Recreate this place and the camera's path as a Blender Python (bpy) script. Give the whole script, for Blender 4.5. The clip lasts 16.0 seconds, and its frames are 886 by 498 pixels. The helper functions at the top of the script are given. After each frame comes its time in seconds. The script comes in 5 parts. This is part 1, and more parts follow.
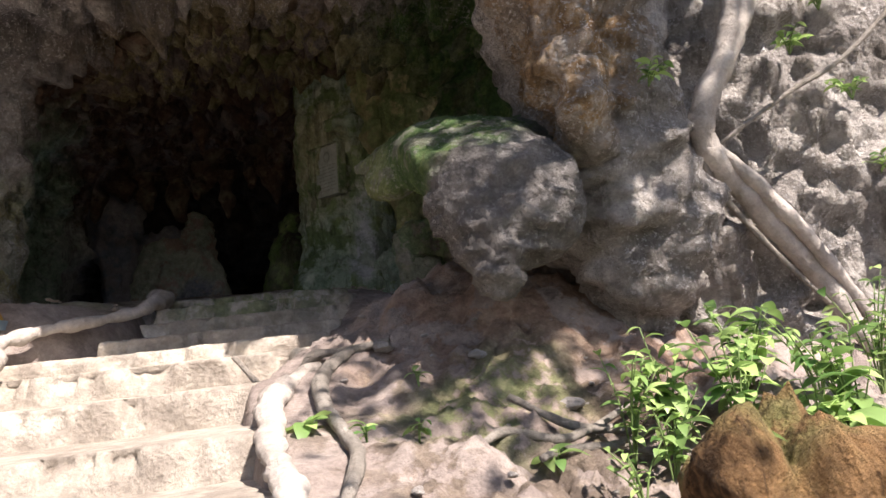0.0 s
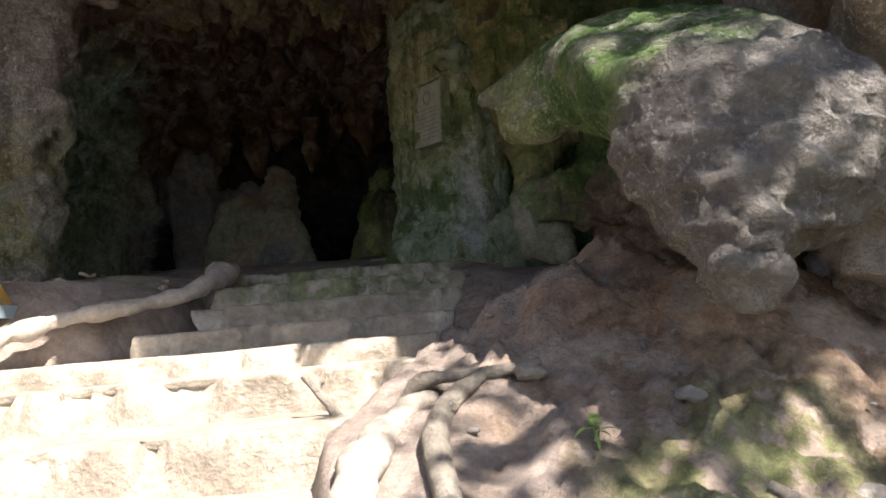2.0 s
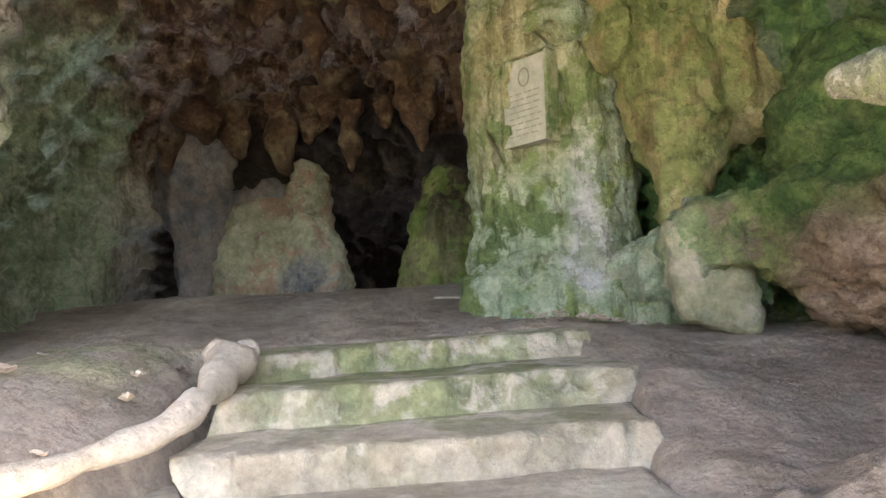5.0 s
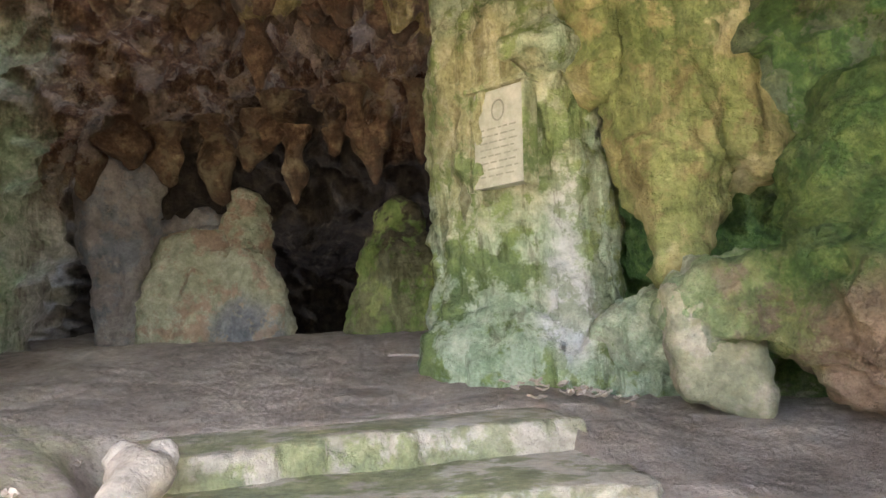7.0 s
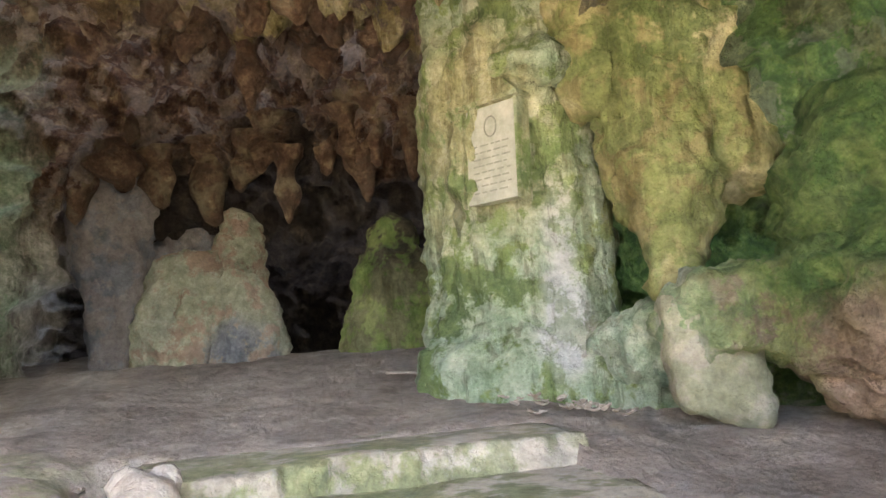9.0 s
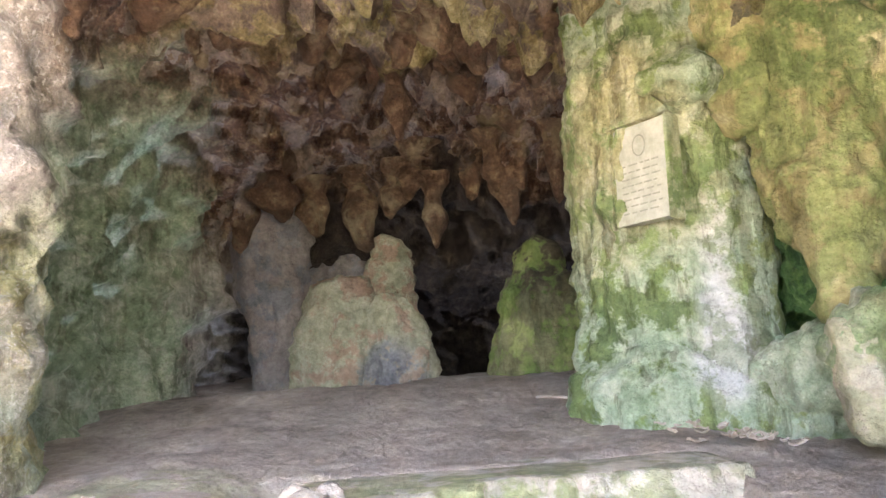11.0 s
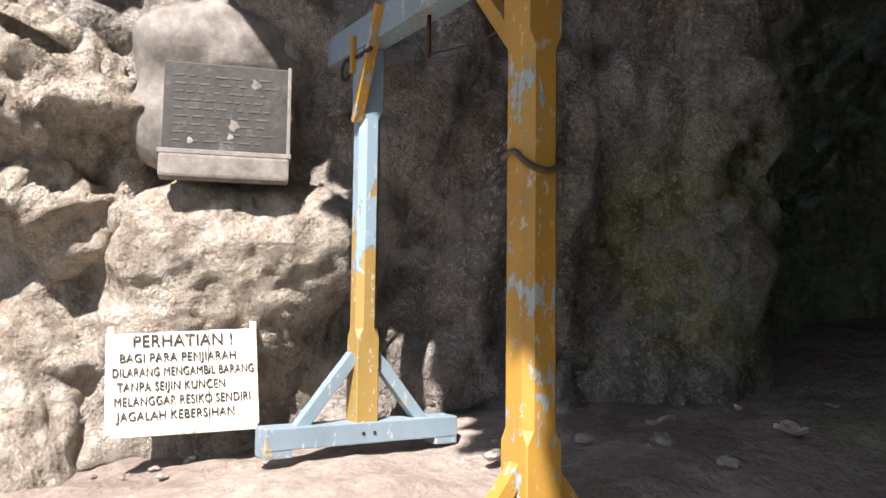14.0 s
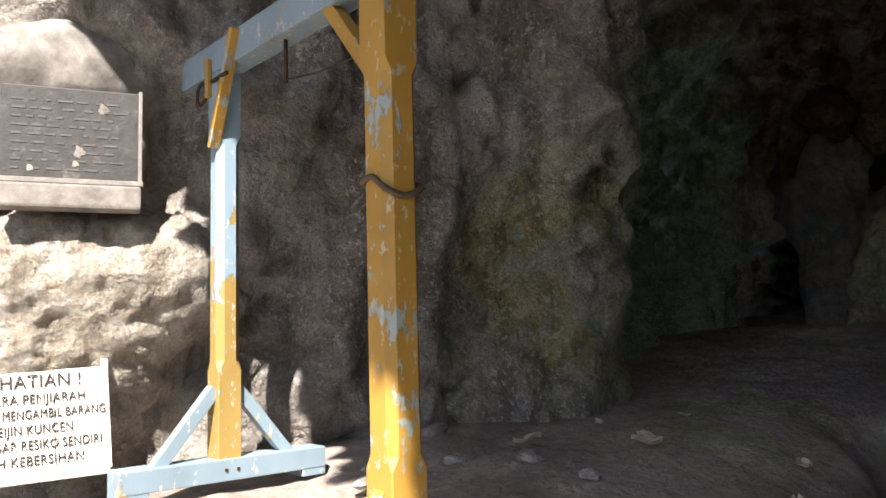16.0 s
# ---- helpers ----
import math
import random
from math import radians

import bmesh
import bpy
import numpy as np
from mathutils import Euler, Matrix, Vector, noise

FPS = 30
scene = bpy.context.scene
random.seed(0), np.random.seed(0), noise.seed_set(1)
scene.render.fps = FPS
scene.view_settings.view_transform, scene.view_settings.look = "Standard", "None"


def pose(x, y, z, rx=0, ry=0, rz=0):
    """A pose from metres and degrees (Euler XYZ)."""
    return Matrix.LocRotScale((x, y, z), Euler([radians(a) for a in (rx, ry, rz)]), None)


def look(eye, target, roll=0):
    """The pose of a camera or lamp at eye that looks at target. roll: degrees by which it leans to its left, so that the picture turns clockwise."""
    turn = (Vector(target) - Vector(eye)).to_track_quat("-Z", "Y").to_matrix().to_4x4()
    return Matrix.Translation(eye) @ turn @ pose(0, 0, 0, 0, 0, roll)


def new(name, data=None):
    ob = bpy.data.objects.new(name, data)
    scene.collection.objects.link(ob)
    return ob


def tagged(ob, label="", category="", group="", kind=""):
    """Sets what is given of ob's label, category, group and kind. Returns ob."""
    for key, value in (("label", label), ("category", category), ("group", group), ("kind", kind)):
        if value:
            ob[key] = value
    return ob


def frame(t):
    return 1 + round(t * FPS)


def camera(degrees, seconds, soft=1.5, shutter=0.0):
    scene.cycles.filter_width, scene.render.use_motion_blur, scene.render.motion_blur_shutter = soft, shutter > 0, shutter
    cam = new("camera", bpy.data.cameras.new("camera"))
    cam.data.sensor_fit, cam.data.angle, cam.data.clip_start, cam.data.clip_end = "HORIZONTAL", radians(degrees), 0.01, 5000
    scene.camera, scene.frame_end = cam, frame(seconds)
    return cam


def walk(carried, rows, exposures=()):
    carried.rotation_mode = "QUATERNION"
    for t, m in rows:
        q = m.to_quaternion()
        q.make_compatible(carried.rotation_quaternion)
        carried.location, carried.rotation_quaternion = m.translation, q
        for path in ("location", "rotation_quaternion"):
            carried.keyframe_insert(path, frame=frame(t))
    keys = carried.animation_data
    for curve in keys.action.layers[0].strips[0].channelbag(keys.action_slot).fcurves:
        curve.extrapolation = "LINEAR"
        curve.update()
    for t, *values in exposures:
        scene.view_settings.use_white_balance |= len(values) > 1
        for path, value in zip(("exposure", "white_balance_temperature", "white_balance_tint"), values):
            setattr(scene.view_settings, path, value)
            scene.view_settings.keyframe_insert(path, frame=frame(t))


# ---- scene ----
cam = camera(58.2, 16.0)
METRES, EYE = 6.4, 1.6
ROWS = [
    (0.0, 0.0, 0.0, 0.0, 0.93, 8.06, 6.56),
    (0.5, -0.0125, 0.08, 0.0008, 4.4, 6.67, 5.94),
    (1.0, -0.0367, 0.1499, 0.0253, 1.79, 6.67, 4.29),
    (1.5, -0.0485, 0.2352, 0.0291, 3.25, 7.62, 4.76),
    (2.0, -0.0654, 0.311, 0.0598, 7.13, 5.62, 5.15),
    (2.5, -0.1016, 0.3803, 0.0772, 9.39, 8.03, 7.35),
    (3.0, -0.1256, 0.4358, 0.1014, 7.06, 5.58, 6.14),
    (3.5, -0.1461, 0.5198, 0.1192, 9.71, 7.1, 4.44),
    (4.0, -0.1672, 0.5761, 0.1352, 9.64, 5.26, 3.52),
    (6.5, -0.2491, 0.8172, 0.2342, 4.88, 3.96, 4.1),
    (7.0, -0.2495, 0.8186, 0.2334, 3.71, 5.46, 3.1),
    (7.5, -0.2486, 0.8171, 0.2326, 2.75, 5.35, 4.66),
    (8.0, -0.2509, 0.8182, 0.2334, 2.39, 5.35, 4.23),
    (10.5, -0.2585, 0.812, 0.2375, 9.32, 8.89, 4.49),
    (11.0, -0.2611, 0.8126, 0.2377, 13.43, 8.82, 4.05),
    (11.5, -0.2686, 0.8089, 0.2385, 17.92, 8.66, 3.47),
    (12.0, -0.2745, 0.8084, 0.2386, 24.18, 8.57, 3.58),
    (12.5, -0.2927, 0.805, 0.2361, 31.98, 8.75, 2.66),
    (13.0, -0.3027, 0.798, 0.2359, 40.48, 8.18, 1.74),
    (13.5, -0.3038, 0.7906, 0.235, 49.24, 6.88, 1.55),
    (14.0, -0.3076, 0.7858, 0.2343, 58.16, 4.13, -0.73),
    (14.5, -0.3122, 0.7857, 0.2331, 62.9, 2.4, -1.72),
    (15.0, -0.3123, 0.7861, 0.233, 63.76, 3.11, -1.64),
    (15.5, -0.3107, 0.7887, 0.2335, 58.11, 4.11, -0.85),
    (16.0, -0.3051, 0.7914, 0.2346, 49.23, 5.85, 1.52),
]
EXPOSURES = [(0.0, 1.25, 6600, 20), (1.5, 1.4, 6600, 20), (2.0, 1.75, 6750, 15), (2.5, 2.0, 6850, 11), (3.5, 2.9, 7000, 6), (4.2, 3.8, 7200, 9), (6.3, 5.0, 7600, 15),
             (8.2, 5.0, 7500, 15), (11.2, 5.55, 7000, 19), (12.0, 4.4, 6500, 15), (12.5, 3.8, 6100, 11), (13.0, 2.9, 6000, 12), (13.5, 1.9, 6400, 15),
             (14.0, 1.3, 6500, 17), (14.5, 0.45, 6600, 18), (15.2, 0.3, 6600, 18), (16.0, 1.7, 6600, 14)]
walk(cam, [(t, pose(0, 0, EYE) @ pose(METRES * x, METRES * y, METRES * z, 90 + pitch, roll, yaw))
           for t, x, y, z, yaw, pitch, roll in ROWS], EXPOSURES)

# ---- light ----
SUN_DIR = Vector((0.45, -0.50, 0.83)).normalized()   # towards the sun
world = bpy.data.worlds.new("sky")
scene.world = world
world.use_nodes = True
wn = world.node_tree
sky = wn.nodes.new("ShaderNodeTexSky")
sky.sky_type = "NISHITA"
sky.sun_disc = False
sky.sun_elevation = math.asin(SUN_DIR.z)
sky.sun_rotation = math.atan2(SUN_DIR.x, SUN_DIR.y)
wn.links.new(sky.outputs[0], wn.nodes["Background"].inputs[0])
wn.nodes["Background"].inputs[1].default_value = 0.065
sun = new("sun", bpy.data.lights.new("sun", "SUN"))
sun.data.energy, sun.data.angle, sun.data.color = 5.0, radians(0.6), (1.0, 0.95, 0.86)
sun.matrix_world = look(SUN_DIR * 30, (0, 0, 0))

# ---- tools: noise, implicit rock, meshes ----
def lattice(ix, iy, iz, seed):
    h = (ix * 374761393 + iy * 668265263 + iz * 2147483647 + seed * 974634721) & 0xFFFFFFFF
    h = ((h ^ (h >> 13)) * 1274126177) & 0xFFFFFFFF
    h = h ^ (h >> 16)
    return (h & 0xFFFFFF) / float(0xFFFFFF)


def value_noise(p, seed=0):
    """Smooth noise in -1..1 at the points p (n x 3)."""
    q = np.floor(p)
    f = p - q
    f = f * f * f * (f * (f * 6 - 15) + 10)
    i = q.astype(np.int64)
    out = np.zeros(len(p))
    for dx in (0, 1):
        for dy in (0, 1):
            for dz in (0, 1):
                w = ((f[:, 0] if dx else 1 - f[:, 0]) * (f[:, 1] if dy else 1 - f[:, 1])
                     * (f[:, 2] if dz else 1 - f[:, 2]))
                out += w * lattice(i[:, 0] + dx, i[:, 1] + dy, i[:, 2] + dz, seed)
    return out * 2 - 1


def fbm(p, scale, octaves=4, seed=0, gain=0.5):
    p = np.asarray(p, float) * scale
    out, a = np.zeros(len(p)), 1.0
    for k in range(octaves):
        out += a * value_noise(p * 2.03 ** k + 17.3 * k, seed + k)
        a *= gain
    return out


def ridged(p, scale, octaves=3, seed=0):
    p = np.asarray(p, float) * scale
    out, a = np.zeros(len(p)), 1.0
    for k in range(octaves):
        out += a * (1 - 2 * np.abs(value_noise(p * 2.1 ** k + 9.1 * k, seed + k)))
        a *= 0.5
    return out


def cells(p, scale, seed=0):
    """Distance to the nearest of scattered seeds: rounded lumps and pits."""
    p = np.asarray(p, float) * scale
    i = np.floor(p).astype(np.int64)
    best = np.full(len(p), 9.0)
    for dx in (-1, 0, 1):
        for dy in (-1, 0, 1):
            for dz in (-1, 0, 1):
                c = i + np.array((dx, dy, dz))
                s = np.stack([c[:, k] + lattice(c[:, 0], c[:, 1], c[:, 2], seed + 31 * k) for k in range(3)], 1)
                best = np.minimum(best, ((s - p) ** 2).sum(1))
    return np.sqrt(best)


def smin(a, b, k):
    h = np.clip(0.5 + 0.5 * (b - a) / k, 0, 1)
    return b + (a - b) * h - k * h * (1 - h)


def smax(a, b, k):
    return -smin(-a, -b, k)


def step01(x, a, b):
    t = np.clip((x - a) / (b - a), 0, 1)
    return t * t * (3 - 2 * t)


def ball(P, c, r):
    """Ellipsoid, negative inside."""
    q = (P - np.array(c)) / np.array(r)
    n = np.sqrt((q * q).sum(-1))
    return (n - 1) * min(r)


def rod(P, a, b, ra, rb):
    """A tapered, round-ended rod from a to b, negative inside."""
    a, b = np.array(a, float), np.array(b, float)
    ab = b - a
    h = np.clip(((P - a) @ ab) / (ab @ ab), 0, 1)
    d = P - a - h[..., None] * ab
    return np.sqrt((d * d).sum(-1)) - (ra + (rb - ra) * h)


def surface(field, lo, hi, step):
    """Surface nets: vertices and quads of field = 0, field negative inside the solid."""
    lo, hi = np.array(lo, float), np.array(hi, float)
    n = np.ceil((hi - lo) / step).astype(int) + 1
    ax = [lo[k] + step * np.arange(n[k]) for k in range(3)]
    V = np.empty(n, np.float32)
    yy, zz = np.meshgrid(ax[1], ax[2], indexing="ij")
    for a in range(0, n[0], 8):
        xs = ax[0][a:a + 8]
        P = np.empty((len(xs), *yy.shape, 3))
        P[..., 0] = xs[:, None, None]
        P[..., 1], P[..., 2] = yy, zz
        V[a:a + 8] = field(P)
    S = V < 0
    acc = np.zeros((*(n - 1), 3), np.float32)
    cnt = np.zeros(n - 1, np.float32)
    corner = [(i, j, k) for i in (0, 1) for j in (0, 1) for k in (0, 1)]
    cut = lambda A, c: A[c[0]:n[0] - 1 + c[0], c[1]:n[1] - 1 + c[1], c[2]:n[2] - 1 + c[2]]
    for a in corner:
        for k in range(3):
            if a[k]:
                continue
            b = tuple(a[m] + (m == k) for m in range(3))
            va, vb = cut(V, a), cut(V, b)
            x = (va < 0) != (vb < 0)
            t = np.where(x, va / np.where(x, va - vb, 1), 0)
            for m in range(3):
                acc[..., m] += np.where(x, a[m] + (t if m == k else 0), 0)
            cnt += x
    has = cnt > 0
    index = np.full(n - 1, -1, np.int64)
    index[has] = np.arange(has.sum())
    where = np.argwhere(has)
    verts = lo + step * (where + acc[has] / cnt[has][:, None])
    quads = []
    for k in range(3):
        u, v = (k + 1) % 3, (k + 2) % 3
        sl = [slice(1, n[m] - 1) for m in range(3)]
        s0, s1 = list(sl), list(sl)
        s0[k], s1[k] = slice(0, n[k] - 1), slice(1, n[k])
        A, B = S[tuple(s0)], S[tuple(s1)]
        for flip, mask in ((False, A & ~B), (True, B & ~A)):
            e = np.argwhere(mask)
            off = np.array([0 if m == k else 1 for m in range(3)])
            e = e + off
            du, dv = np.eye(3, dtype=int)[u], np.eye(3, dtype=int)[v]
            q = [index[tuple((e - x).T)] for x in (du + dv, dv, 0 * du, du)]
            q = np.stack(q if not flip else q[::-1], 1)
            quads.append(q)
    return verts, np.concatenate(quads)


def vertex_normals(v, q):
    fn = np.cross(v[q[:, 2]] - v[q[:, 0]], v[q[:, 3]] - v[q[:, 1]])
    out = np.zeros_like(v)
    for k in range(q.shape[1]):
        np.add.at(out, q[:, k], fn)
    return out / np.maximum(np.linalg.norm(out, axis=1, keepdims=True), 1e-9)


def mesh_of(name, v, q, mat, smooth=True):
    me = bpy.data.meshes.new(name)
    used = np.unique(q)
    back = np.full(len(v), -1, np.int64)
    back[used] = np.arange(len(used))
    v, q = v[used], back[q]
    me.vertices.add(len(v))
    me.vertices.foreach_set("co", v.astype(np.float32).ravel())
    k = q.shape[1]
    me.loops.add(q.size)
    me.loops.foreach_set("vertex_index", q.astype(np.int32).ravel())
    me.polygons.add(len(q))
    me.polygons.foreach_set("loop_start", np.arange(0, q.size, k, dtype=np.int32))
    me.polygons.foreach_set("use_smooth", np.full(len(q), smooth))
    me.update(calc_edges=True)
    me.validate()
    me.materials.append(mat)
    return me


def part(name, bm, mat, parent=None, label="", at=None, smooth=False):
    """A bmesh as one mesh object, under its thing."""
    me = bpy.data.meshes.new(name)
    if smooth:
        for f in bm.faces:
            f.smooth = True
    bm.to_mesh(me)
    bm.free()
    me.materials.append(mat)
    ob = new(name, me)
    if parent is not None:
        ob.parent = parent
    if at is not None:
        ob.matrix_basis = at
    if label:
        tagged(ob, label)
    return ob


def block(sx, sy, sz, bevel=0.004, rough=0.0, cuts=0, seed=0, base=False):
    """A bevelled box, centred (or standing on z = 0), its faces cut and shaken a little."""
    bm = bmesh.new()
    bmesh.ops.create_cube(bm, size=1)
    bmesh.ops.scale(bm, vec=(sx, sy, sz), verts=bm.verts)
    if bevel:
        bmesh.ops.bevel(bm, geom=bm.edges[:], offset=bevel, segments=2, affect="EDGES", profile=0.6)
    if cuts:
        bmesh.ops.subdivide_edges(bm, edges=[e for e in bm.edges if e.calc_length() > max(sx, sy, sz) / (cuts + 1)],
                                  cuts=cuts, use_grid_fill=True)
    if rough:
        P = np.array([v.co[:] for v in bm.verts]) + seed * 3.7
        d = np.stack([fbm(P, 5.0, 3, seed + 7 * k) for k in range(3)], 1) * rough
        for v, o in zip(bm.verts, d):
            v.co += Vector(o)
    if base:
        bmesh.ops.translate(bm, vec=(0, 0, sz / 2), verts=bm.verts)
    return bm


def thing(name, m, label, category, group="", kind=""):
    ob = new(name)
    ob.empty_display_size = 0.1
    ob.matrix_world = m
    return tagged(ob, label, category, group, kind)


def rock(name, field, lo, hi, step, mat, relief, label, category, kind="", group="", parent=None):
    """A rock as one mesh out of an implicit field, with relief(points, normals) as its fine shape."""
    v, q = surface(field, lo, hi, step)
    if relief:
        v = v + vertex_normals(v, q) * relief(v)[:, None]
    o = np.array(((lo[0] + hi[0]) / 2, (lo[1] + hi[1]) / 2, lo[2]))
    ob = new(name, mesh_of(name, v - o, q, mat))
    ob.location = Vector(o)
    if parent is not None:
        ob.parent = parent
    return tagged(ob, label, category, group, kind)


# ---- materials ----
def nodes_of(name):
    m = bpy.data.materials.new(name)
    m.use_nodes = True
    return m, m.node_tree, m.node_tree.nodes["Principled BSDF"]


def tex(nt, kind, scale, detail=6.0, rough=0.6, vec=None, **kw):
    n = nt.nodes.new(kind)
    n.inputs["Scale"].default_value = scale
    if "Detail" in n.inputs:
        n.inputs["Detail"].default_value = detail
    if "Roughness" in n.inputs:
        n.inputs["Roughness"].default_value = rough
    if vec is not None:
        nt.links.new(vec, n.inputs["Vector"])
    return n


def ramp(nt, src, stops):
    n = nt.nodes.new("ShaderNodeValToRGB")
    e = n.color_ramp.elements
    while len(e) < len(stops):
        e.new(0.5)
    for el, (p, c) in zip(e, stops):
        el.position = p
        el.color = (*c, 1) if len(c) == 3 else c
    nt.links.new(src, n.inputs[0])
    return n.outputs[0]


def span(nt, src, a, b, c=0.0, d=1.0):
    n = nt.nodes.new("ShaderNodeMapRange")
    n.interpolation_type = "SMOOTHSTEP"
    for k, x in zip(("From Min", "From Max", "To Min", "To Max"), (a, b, c, d)):
        n.inputs[k].default_value = x
    nt.links.new(src, n.inputs[0])
    return n.outputs[0]


def maths(nt, op, a, b=None):
    n = nt.nodes.new("ShaderNodeMath")
    n.operation = op
    for k, x in enumerate((a, b)):
        if x is None:
            continue
        if isinstance(x, (int, float)):
            n.inputs[k].default_value = x
        else:
            nt.links.new(x, n.inputs[k])
    return n.outputs[0]


def mix(nt, fac, a, b, how="MIX"):
    n = nt.nodes.new("ShaderNodeMix")
    n.data_type, n.blend_type = "RGBA", how
    for k, x in ((0, fac), (6, a), (7, b)):
        if isinstance(x, (int, float)):
            n.inputs[k].default_value = x
        elif isinstance(x, tuple):
            n.inputs[k].default_value = (*x, 1)
        else:
            nt.links.new(x, n.inputs[k])
    return n.outputs[2]


def bump(nt, bsdf, h, dist, strength=0.8, prev=None):
    n = nt.nodes.new("ShaderNodeBump")
    n.inputs["Strength"].default_value = strength
    n.inputs["Distance"].default_value = dist
    nt.links.new(h, n.inputs["Height"])
    if prev is not None:
        nt.links.new(prev, n.inputs["Normal"])
    nt.links.new(n.outputs[0], bsdf.inputs["Normal"])
    return n.outputs[0]


def place(nt, scale=(1, 1, 1)):
    g = nt.nodes.new("ShaderNodeNewGeometry")
    m = nt.nodes.new("ShaderNodeMapping")
    m.inputs["Scale"].default_value = scale
    nt.links.new(g.outputs["Position"], m.inputs[0])
    return m.outputs[0]


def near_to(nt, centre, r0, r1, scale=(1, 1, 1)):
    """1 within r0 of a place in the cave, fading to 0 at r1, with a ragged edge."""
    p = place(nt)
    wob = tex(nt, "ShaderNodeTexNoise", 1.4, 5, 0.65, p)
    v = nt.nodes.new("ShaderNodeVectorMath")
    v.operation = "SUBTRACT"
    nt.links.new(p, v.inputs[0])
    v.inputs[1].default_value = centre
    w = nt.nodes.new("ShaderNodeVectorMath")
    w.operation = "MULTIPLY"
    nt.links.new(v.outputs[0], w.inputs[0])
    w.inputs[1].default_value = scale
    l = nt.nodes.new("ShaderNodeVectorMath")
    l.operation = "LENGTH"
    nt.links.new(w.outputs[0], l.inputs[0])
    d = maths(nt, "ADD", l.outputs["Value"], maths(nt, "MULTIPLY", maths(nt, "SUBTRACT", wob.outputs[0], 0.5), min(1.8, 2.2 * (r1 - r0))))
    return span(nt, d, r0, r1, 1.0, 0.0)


def rock_material(name, stops, stops_fine, zones=(), grain=0.01, roughness=0.9, streak=0.0, specks=0.0, contrast=0.55):
    """Limestone: a broad colour drift, fine mottling, zones of stain, moss or painted shade, dark pits, relief at three
    scales.
    """
    m, nt, b = nodes_of(name)
    p = place(nt)
    broad = ramp(nt, tex(nt, "ShaderNodeTexNoise", 1.1, 9, 0.66, p).outputs[0], stops)
    fine = ramp(nt, tex(nt, "ShaderNodeTexNoise", 11.0, 9, 0.75, p).outputs[0], stops_fine)
    col = broad
    breakup = span(nt, tex(nt, "ShaderNodeTexNoise", 3.0, 8, 0.68, p).outputs[0], 0.43, 0.52)
    zone_noise = tex(nt, "ShaderNodeTexNoise", 5.0, 8, 0.75, p).outputs[0]
    for colour_stops, fac_of, amount in zones:
        f = fac_of(nt)
        f = maths(nt, "MULTIPLY", maths(nt, "MULTIPLY", f, amount), maths(nt, "MAXIMUM", breakup, amount - 0.75))
        col = mix(nt, f, col, ramp(nt, zone_noise, colour_stops))
    col = mix(nt, contrast, col, fine, "OVERLAY")
    grit = ramp(nt, tex(nt, "ShaderNodeTexNoise", 48.0, 5, 0.7, p).outputs[0], stops_fine)
    col = mix(nt, 0.3 * contrast, col, grit, "OVERLAY")
    pit = span(nt, tex(nt, "ShaderNodeTexVoronoi", 15.0, vec=p).outputs["Distance"], 0.12, 0.34)
    patchy = span(nt, tex(nt, "ShaderNodeTexNoise", 2.6, 5, 0.6, p).outputs[0], 0.42, 0.62)
    col = mix(nt, maths(nt, "MULTIPLY", maths(nt, "SUBTRACT", 1.0, pit), maths(nt, "MULTIPLY", patchy, 0.65 * contrast)), col, (0.16, 0.14, 0.12), "MULTIPLY")
    if streak:
        ps = place(nt, (6.0, 6.0, 0.45))
        s = span(nt, tex(nt, "ShaderNodeTexNoise", 1.0, 7, 0.7, ps).outputs[0], 0.50, 0.60)
        col = mix(nt, maths(nt, "MULTIPLY", s, streak), col, (0.28, 0.25, 0.2), "MULTIPLY")
    if specks:
        sp = span(nt, tex(nt, "ShaderNodeTexNoise", 30.0, 4, 0.7, p).outputs[0], 0.555, 0.60)
        axes = nt.nodes.new("ShaderNodeSeparateXYZ")
        nt.links.new(p, axes.inputs[0])
        sp = maths(nt, "MULTIPLY", sp, span(nt, axes.outputs[1], 9.2, 8.0))
        where = span(nt, tex(nt, "ShaderNodeTexNoise", 1.7, 4, 0.6, p).outputs[0], 0.38, 0.52)
        col = mix(nt, maths(nt, "MULTIPLY", maths(nt, "MULTIPLY", sp, where), specks), col, (0.72, 0.69, 0.66))
    nt.links.new(col, b.inputs["Base Color"])
    b.inputs["Roughness"].default_value = roughness
    b.inputs["Specular IOR Level"].default_value = 0.3
    h1 = bump(nt, b, tex(nt, "ShaderNodeTexNoise", 7.0, 9, 0.72, p).outputs[0], grain * 10, 0.9)
    h2 = bump(nt, b, tex(nt, "ShaderNodeTexNoise", 32.0, 6, 0.7, p).outputs[0], grain * 1.6, 0.8, h1)
    vor = tex(nt, "ShaderNodeTexVoronoi", 24.0, vec=p)
    bump(nt, b, vor.outputs["Distance"], grain * 1.8, 0.7, h2)
    return m


def above(z0, z1):
    """Fades in above a height, with a ragged edge."""
    def f(nt):
        p = place(nt)
        s = nt.nodes.new("ShaderNodeSeparateXYZ")
        nt.links.new(p, s.inputs[0])
        wob = tex(nt, "ShaderNodeTexNoise", 1.2, 6, 0.65, p)
        z = maths(nt, "ADD", s.outputs[2], maths(nt, "MULTIPLY", maths(nt, "SUBTRACT", wob.outputs[0], 0.5), 2.0))
        inside = span(nt, s.outputs[1], 7.5, 9.5)
        return maths(nt, "MULTIPLY", span(nt, z, z0, z1), inside)
    return f


